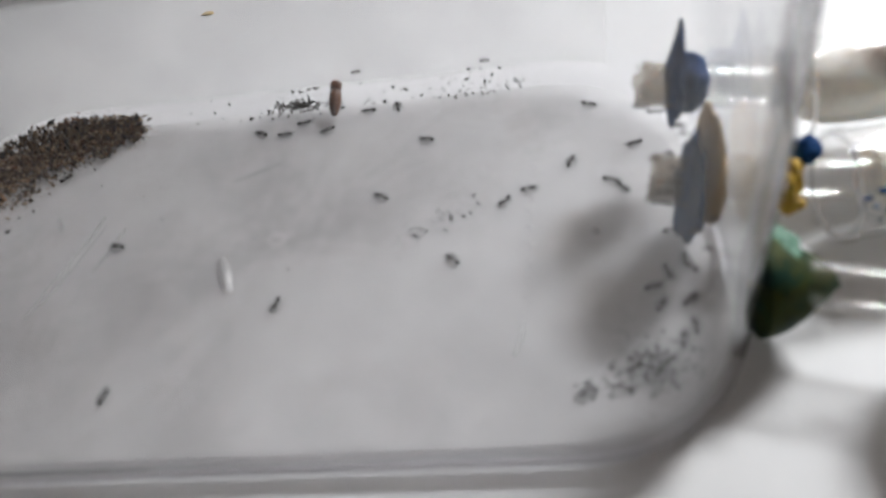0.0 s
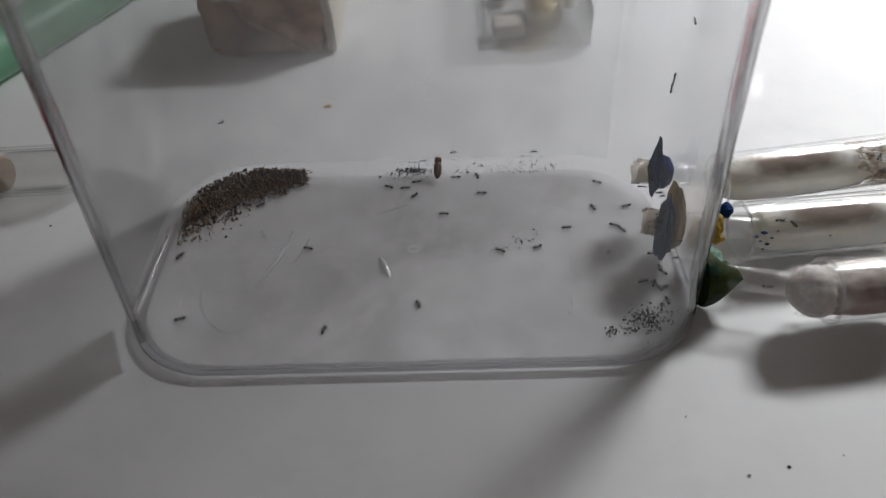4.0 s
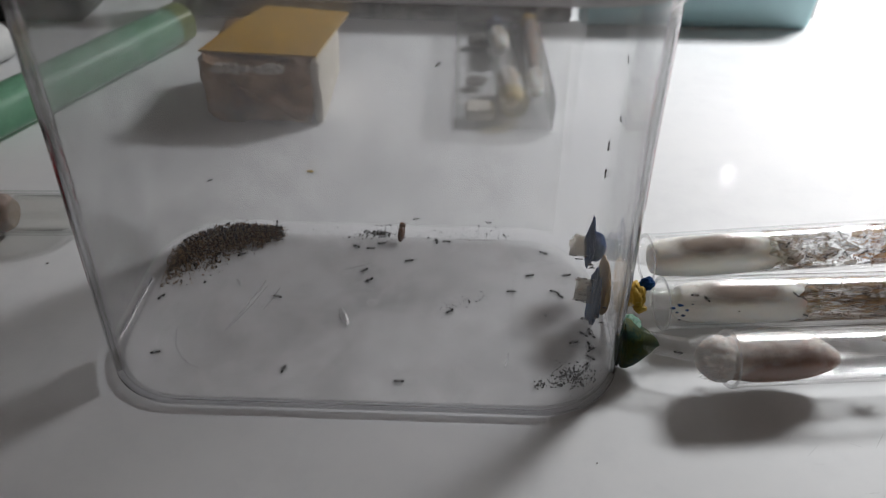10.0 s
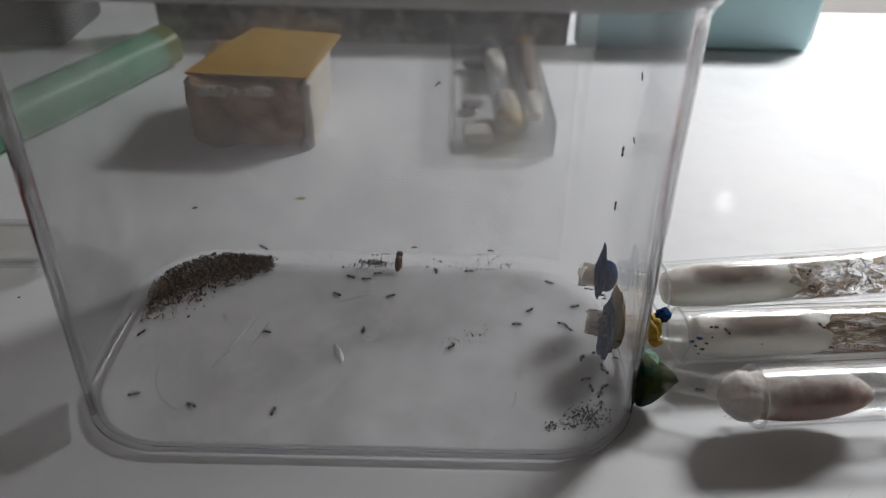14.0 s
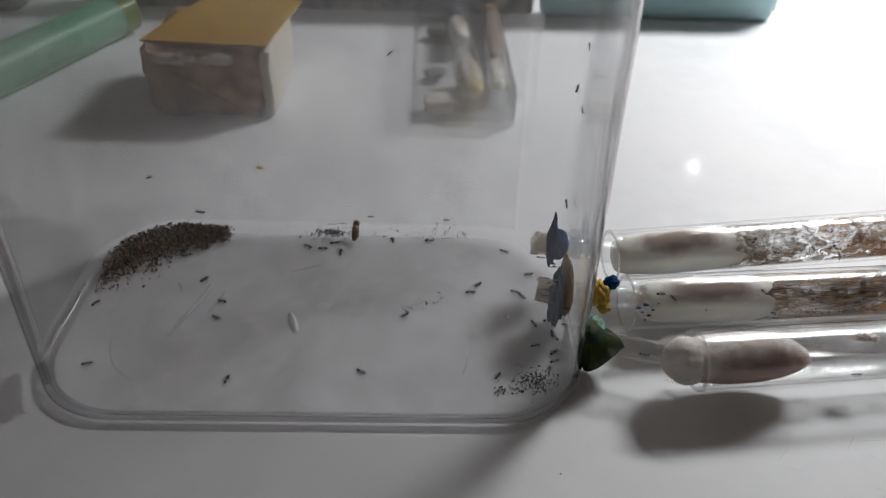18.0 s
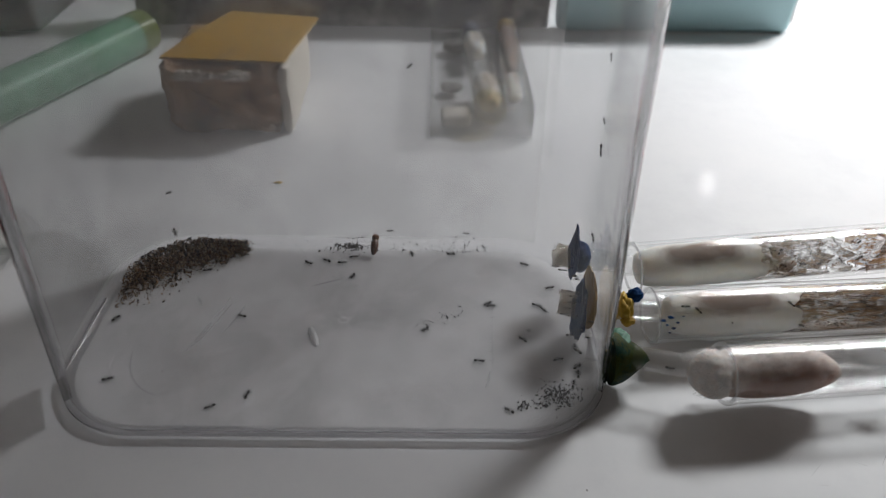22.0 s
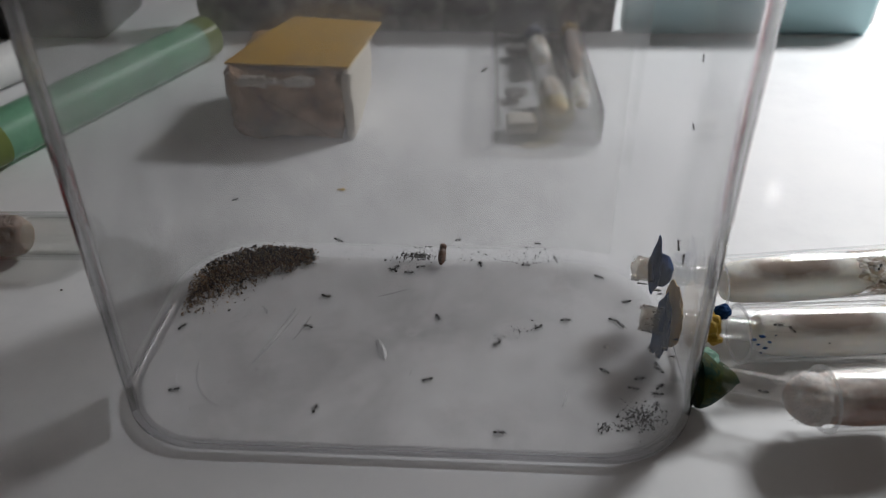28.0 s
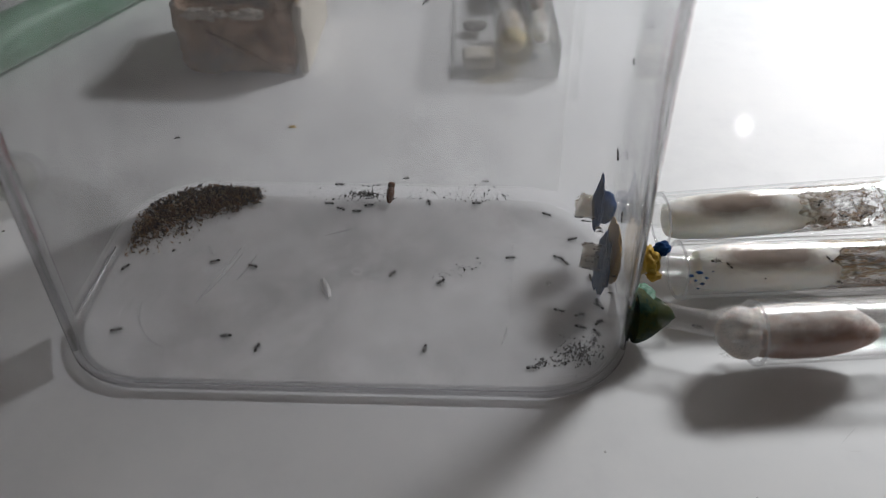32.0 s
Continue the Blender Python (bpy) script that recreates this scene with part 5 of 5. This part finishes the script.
WAYS = [
    way(FLOOR, "0:2,-12 2:1,-16 4.5:1,-20 6:4,-23 6.5:7,-29 7:10,-32.5 8:14,-33 9:13,-33 9.5:13,-32 10:10,-31 10.5:4,-32 11.5:-10,-32.5 12.5:-25,-32 13:-32,-31.5 13.5:-39,-28 14:-45,-25 14.5:-51,-22 15.5:-57,-12 16.5:-54,-2 17:-47,5 18:-38,14 19:-33,24 19.5:-32,29 20:-27,31 20.5:-19,31.5 21:-16,30 22:-14,30 23:-14,28.5 24:-14,28 26.5:-11,28 27.5:-8,31 28.5:-7,33 30.5:-7,33.6 31:-10,33.6 32:-12,33.8"),
    way(FLOOR, "0:31,-6 2:29,-4 4.5:23,0 5:21,0 5.5:17,5 6:16,11 6.5:17,18 7:15,20 7.5:12,15 8.5:3,17 9.5:-2,20 10.5:-5,16 12:-4,16 13:-6,16 13.5:-10,18 14.5:-13,24 15.5:-24,20 16.5:-33,11 17:-38,8 17.5:-37,1 18:-31,-3 19:-19,-11 19.5:-14,-16 20:-15,-22 21:-25,-28 22:-32,-31 22.5:-33,-32 23:-29,-32.5 24:-16,-33 25:-2,-33 26:6,-33.5 27.5:19,-33.5 28.5:27,-33.5 30:32,-33.5 31:40,-33.5 32:47,-33"),
    way(FLOOR, "0:18,10 2:12,14 4.5:6,17 5:1,15 5.5:-4,21 6:-13,22 6.5:-20,16 7:-24,15 7.5:-30,16 8:-29,23 8.5:-31,29 9:-34,33") + way(BACK, "10.5:-37,9 14.5:-37,9 17:-38,10 18:-43,11 19:-49,11 20:-54,13 21:-57,14 22:-58,9 23:-57,9 24:-55,11 25:-48,13 26:-39,15 26.5:-36,15 27.5:-29,11 28.5:-24,8 30:-21,7 31:-15,7 32:-9,7"),
    way(FLOOR, "0:6,30 2:2,28 4.5:0,26 6:0,24 7:-1,20 7.5:-2,19 8.5:-1,14 10:-2,13 11:-5,10 12:-4,11 13:-4,11 13.5:-2,10 14:-2,5 14.5:-3,-1 15.5:0,-10 16.5:6,-17 18.5:14,-25 19.5:18,-24 20.5:23,-18 21:28,-15 22:39,-15 23:47,-17 23.5:45,-13 24:44,-8 24.5:38,-6 25:31,-3 25.5:31,-4 26:29,-10 26.5:23,-14 27.5:11,-15 28.5:1,-19 29:-1,-24 29.5:-6,-28 30:-12,-28 31:-20,-22 32:-32,-23"),
    way(FLOOR, "0:40,6 2:37,3 4.5:33,0 5.5:27,-1 8:25,-1 9:24.5,-1.5 32:24,-2"),
    way(FLOOR, "0:26,24 4.5:20,26 9:12,24 13:7,22 14.5:5,21 16.5:3,20 17:0,20 17.5:2,26 18:3,28 20:2,28 21:2,25 22:1,23 23:0,20 24:-1,19 25.5:-2,17 26.5:4,16 28.5:7,6 29:4,4 30:5,3 30.5:6,-1 31:6,-4 31.5:8,-2 32:10,1"),
    way(FLOOR, "0:52,14 6:54,18 12:50,16 18:47,12 24:41,8 26.5:38,6 29.5:33,2 30:31,0 30.5:28,-3 31:26,-10 31.5:22,-18 32:20,-27"),
    way(FLOOR, "0:62,-18 4.5:64,-15 6:64,-13 8:65,-10 10:65,-11 11:64,-9 12:60,-11 13:61,-8 16.5:63,-5 20.5:61,-7 21:56,-7 21.5:53,-7 23:52,-5 25:52,-4 26:51,-10 28.5:53,-12 32:56,-13"),
    way(FLOOR, "0:64,-12 6:65,-17 10.5:66,-15 11.5:62,-12 12.5:59,-19 13.5:61,-18 14.5:64,-18 16.5:55,-19 17:50,-24 18.5:49,-27 19:46,-30 19.5:45,-33 23:46,-33 23.5:45,-31 24:44,-26 24.5:48,-22 25:53,-19 26.5:58,-18 32:61,-19"),
    way(FLOOR, "0:-48,24 20:-46,26 25:-42,26 26.5:-36,24 28.5:-25,17 29.5:-20,18 30:-17,17 30.5:-21,14 31:-29,10 32:-42,6"),
    way(RIGHT, "0:20,38 4.5:20,41 6.5:20,45 9.5:20,48 11.5:20,56 13:20,57 14.5:20,55 16.5:20,58 17.5:20,65 19:19,66 20:15,63 21:11,60 23:10,51 24:6,48 25:3,43 26.5:1,35 29:0,30 32:-2,26"),
    way(RIGHT, "0:19,46 8:19,42 14.5:19,38 16.5:19,35 17.5:17,33 18.5:11,31 20:6,30 24:6,30 26.5:4,30 29:8,33 32:12,36"),
    way(FLOOR, "0:14,34.5 6:13,34.5 9:14,34.5 9.5:23,34.5 12.5:24,34.5 13.5:29,34.6 14.5:31.5,34.6 16.5:32,34.6 26.5:34,34.5 32:35,34.5"),
    way(FLOOR, "0:66,-22 9:66,-21 11.5:65,-20 13:63,-21 14.5:65,-20 20:66,-21 25:66,-19 28.5:65,-20 31:64,-19 32:65,-21"),
    way(FLOOR, "0:66,-4 12:66.5,-4 26:66.5,-5 28.5:66.5,-3 29.5:66.5,-3 30:66.5,0 30.5:66.5,2 32:66.5,0"),
]
WALKERS = [(copy_thing(MODEL, rows[0][1]), rows) for rows in map(crawl_rows, WAYS)]

# ants that stay where they are, or lie dead
for a, b, h in ((44.2, 8.3, 5), (56.8, 29.0, -30), (58.2, 8.6, -25), (60.0, 6.6, -60), (-23.2, -27.0, 80), (0.6, 33.0, 10), (19.8, 34.6, 100), (-61.5, -21.2, 15), (63.6, 17.0, 200), (67.0, -9.8, 90), (-30.5, 4.0, 160), (-3.0, 30.0, 0), (-67.2, 3.0, 60), (67.4, -11.4, 130), (66.2, -17.4, 40), (64.0, -24.0, 75), (61.4, -14.6, 15)):
    resting(FLOOR, a, b, h)
for sf, a, b, h in ((RIGHT, 16, 79, 60), (RIGHT, 14, 62, 200), (BACK, 19.3, 66.8, 40), (BACK, -57, 24, 20), (BACK, 12.5, 9.5, 5), (BACK, 38, 8.5, 175)):
    resting(sf, a, b, h, 0.66)


def on_pipe(centre, axis, r, angle, flip=False, size=1.0, inside=False):
    """An ant on (or inside) a pipe: centre on its axis, angle round it from straight up towards the viewer."""
    u = Vector(axis).normalized()
    up = Matrix.Rotation(radians(angle), 3, u) @ (Vector((0, 0, 1)) - u * u.z).normalized()
    n = -up if inside else up
    x = -u if flip else u
    y = n.cross(x)
    m = Matrix((x, y, n)).transposed().to_4x4()
    ob = copy_thing(MODEL, Matrix.Translation((Vector(centre) + up * r) / 1000) @ m)
    ob.scale = (size, size, size)
    return ob


S1, S2 = Vector((0.99, -0.036, -0.13)), Vector((0.99, -0.017, -0.116))
for c, ax, r, an, fl in (((63.4, -4.0, 14.5), S2, 3.4, 75, True), ((63.0, -4.0, 14.5), S2, 3.4, 110, False), ((65.0, -4.0, 14.3), S2, 3.4, 20, False), ((64.6, -4.1, 14.4), S2, 3.4, 50, True), ((65.5, -4.1, 14.3), S2, 3.4, 130, True), ((63.2, 14.6, 16.5), S1, 3.4, 100, True), ((66.0, 14.5, 16.2), S1, 3.4, 150, False)):
    on_pipe(c, ax, r, an, fl, 0.85)
on_pipe((88.5, -24.7, 11.0), (0.96, -0.27, 0.02), 2.2, 90, False, 0.85, True)
for a, b, c in ((66.0, -2.0, 21.5), (65.8, -4.5, 22.4), (65.9, -7.5, 20.0), (66.3, 0.5, 19.5), (66.0, -9.5, 13.0), (66.4, 6.5, 18.0), (65.8, 1.5, 13.0), (67.0, -13.0, 11.0), (68.0, -17.0, 12.0), (68.5, -15.5, 16.5)):
    on_pipe((a, b, c - 1.5), (0.05, 0.6, -0.6), 1.5, 0, False, 0.85)


def in_glass(tube, spots, inside, seed):
    rng = random.Random(seed)
    for a, angle in spots:
        m = tube.matrix_basis
        c = (m @ Vector((a / 1000, 0, 0))) * 1000
        ob = on_pipe(c, m.to_3x3() @ Vector((1, 0, 0)), 6.8 if inside else 8.1, angle, rng.random() < 0.5, rng.uniform(0.75, 0.95), inside)
        ob.matrix_basis = ob.matrix_basis @ Matrix.Rotation(rng.uniform(-0.9, 0.9), 4, "Z")


in_glass(TUBE_A, [(42 + 3.1 * i, 30 + (i * 47) % 95) for i in range(16)], True, 61)
in_glass(TUBE_A, ((43.0, 40),), False, 62)
in_glass(TUBE_B, [(39 + 3.6 * i, 35 + (i * 61) % 90) for i in range(15)] + [(8.0, 28), (11.5, 40), (22.0, 78)], True, 63)
in_glass(TUBE_C, ((46, 140), (55, 135), (61, 150)), True, 64)
MODEL.matrix_basis = on_surface(FLOOR, -8.0, 31.0, 2.6)


def motions():
    for ob, rows in WALKERS:
        walk(ob, rows)


motions()
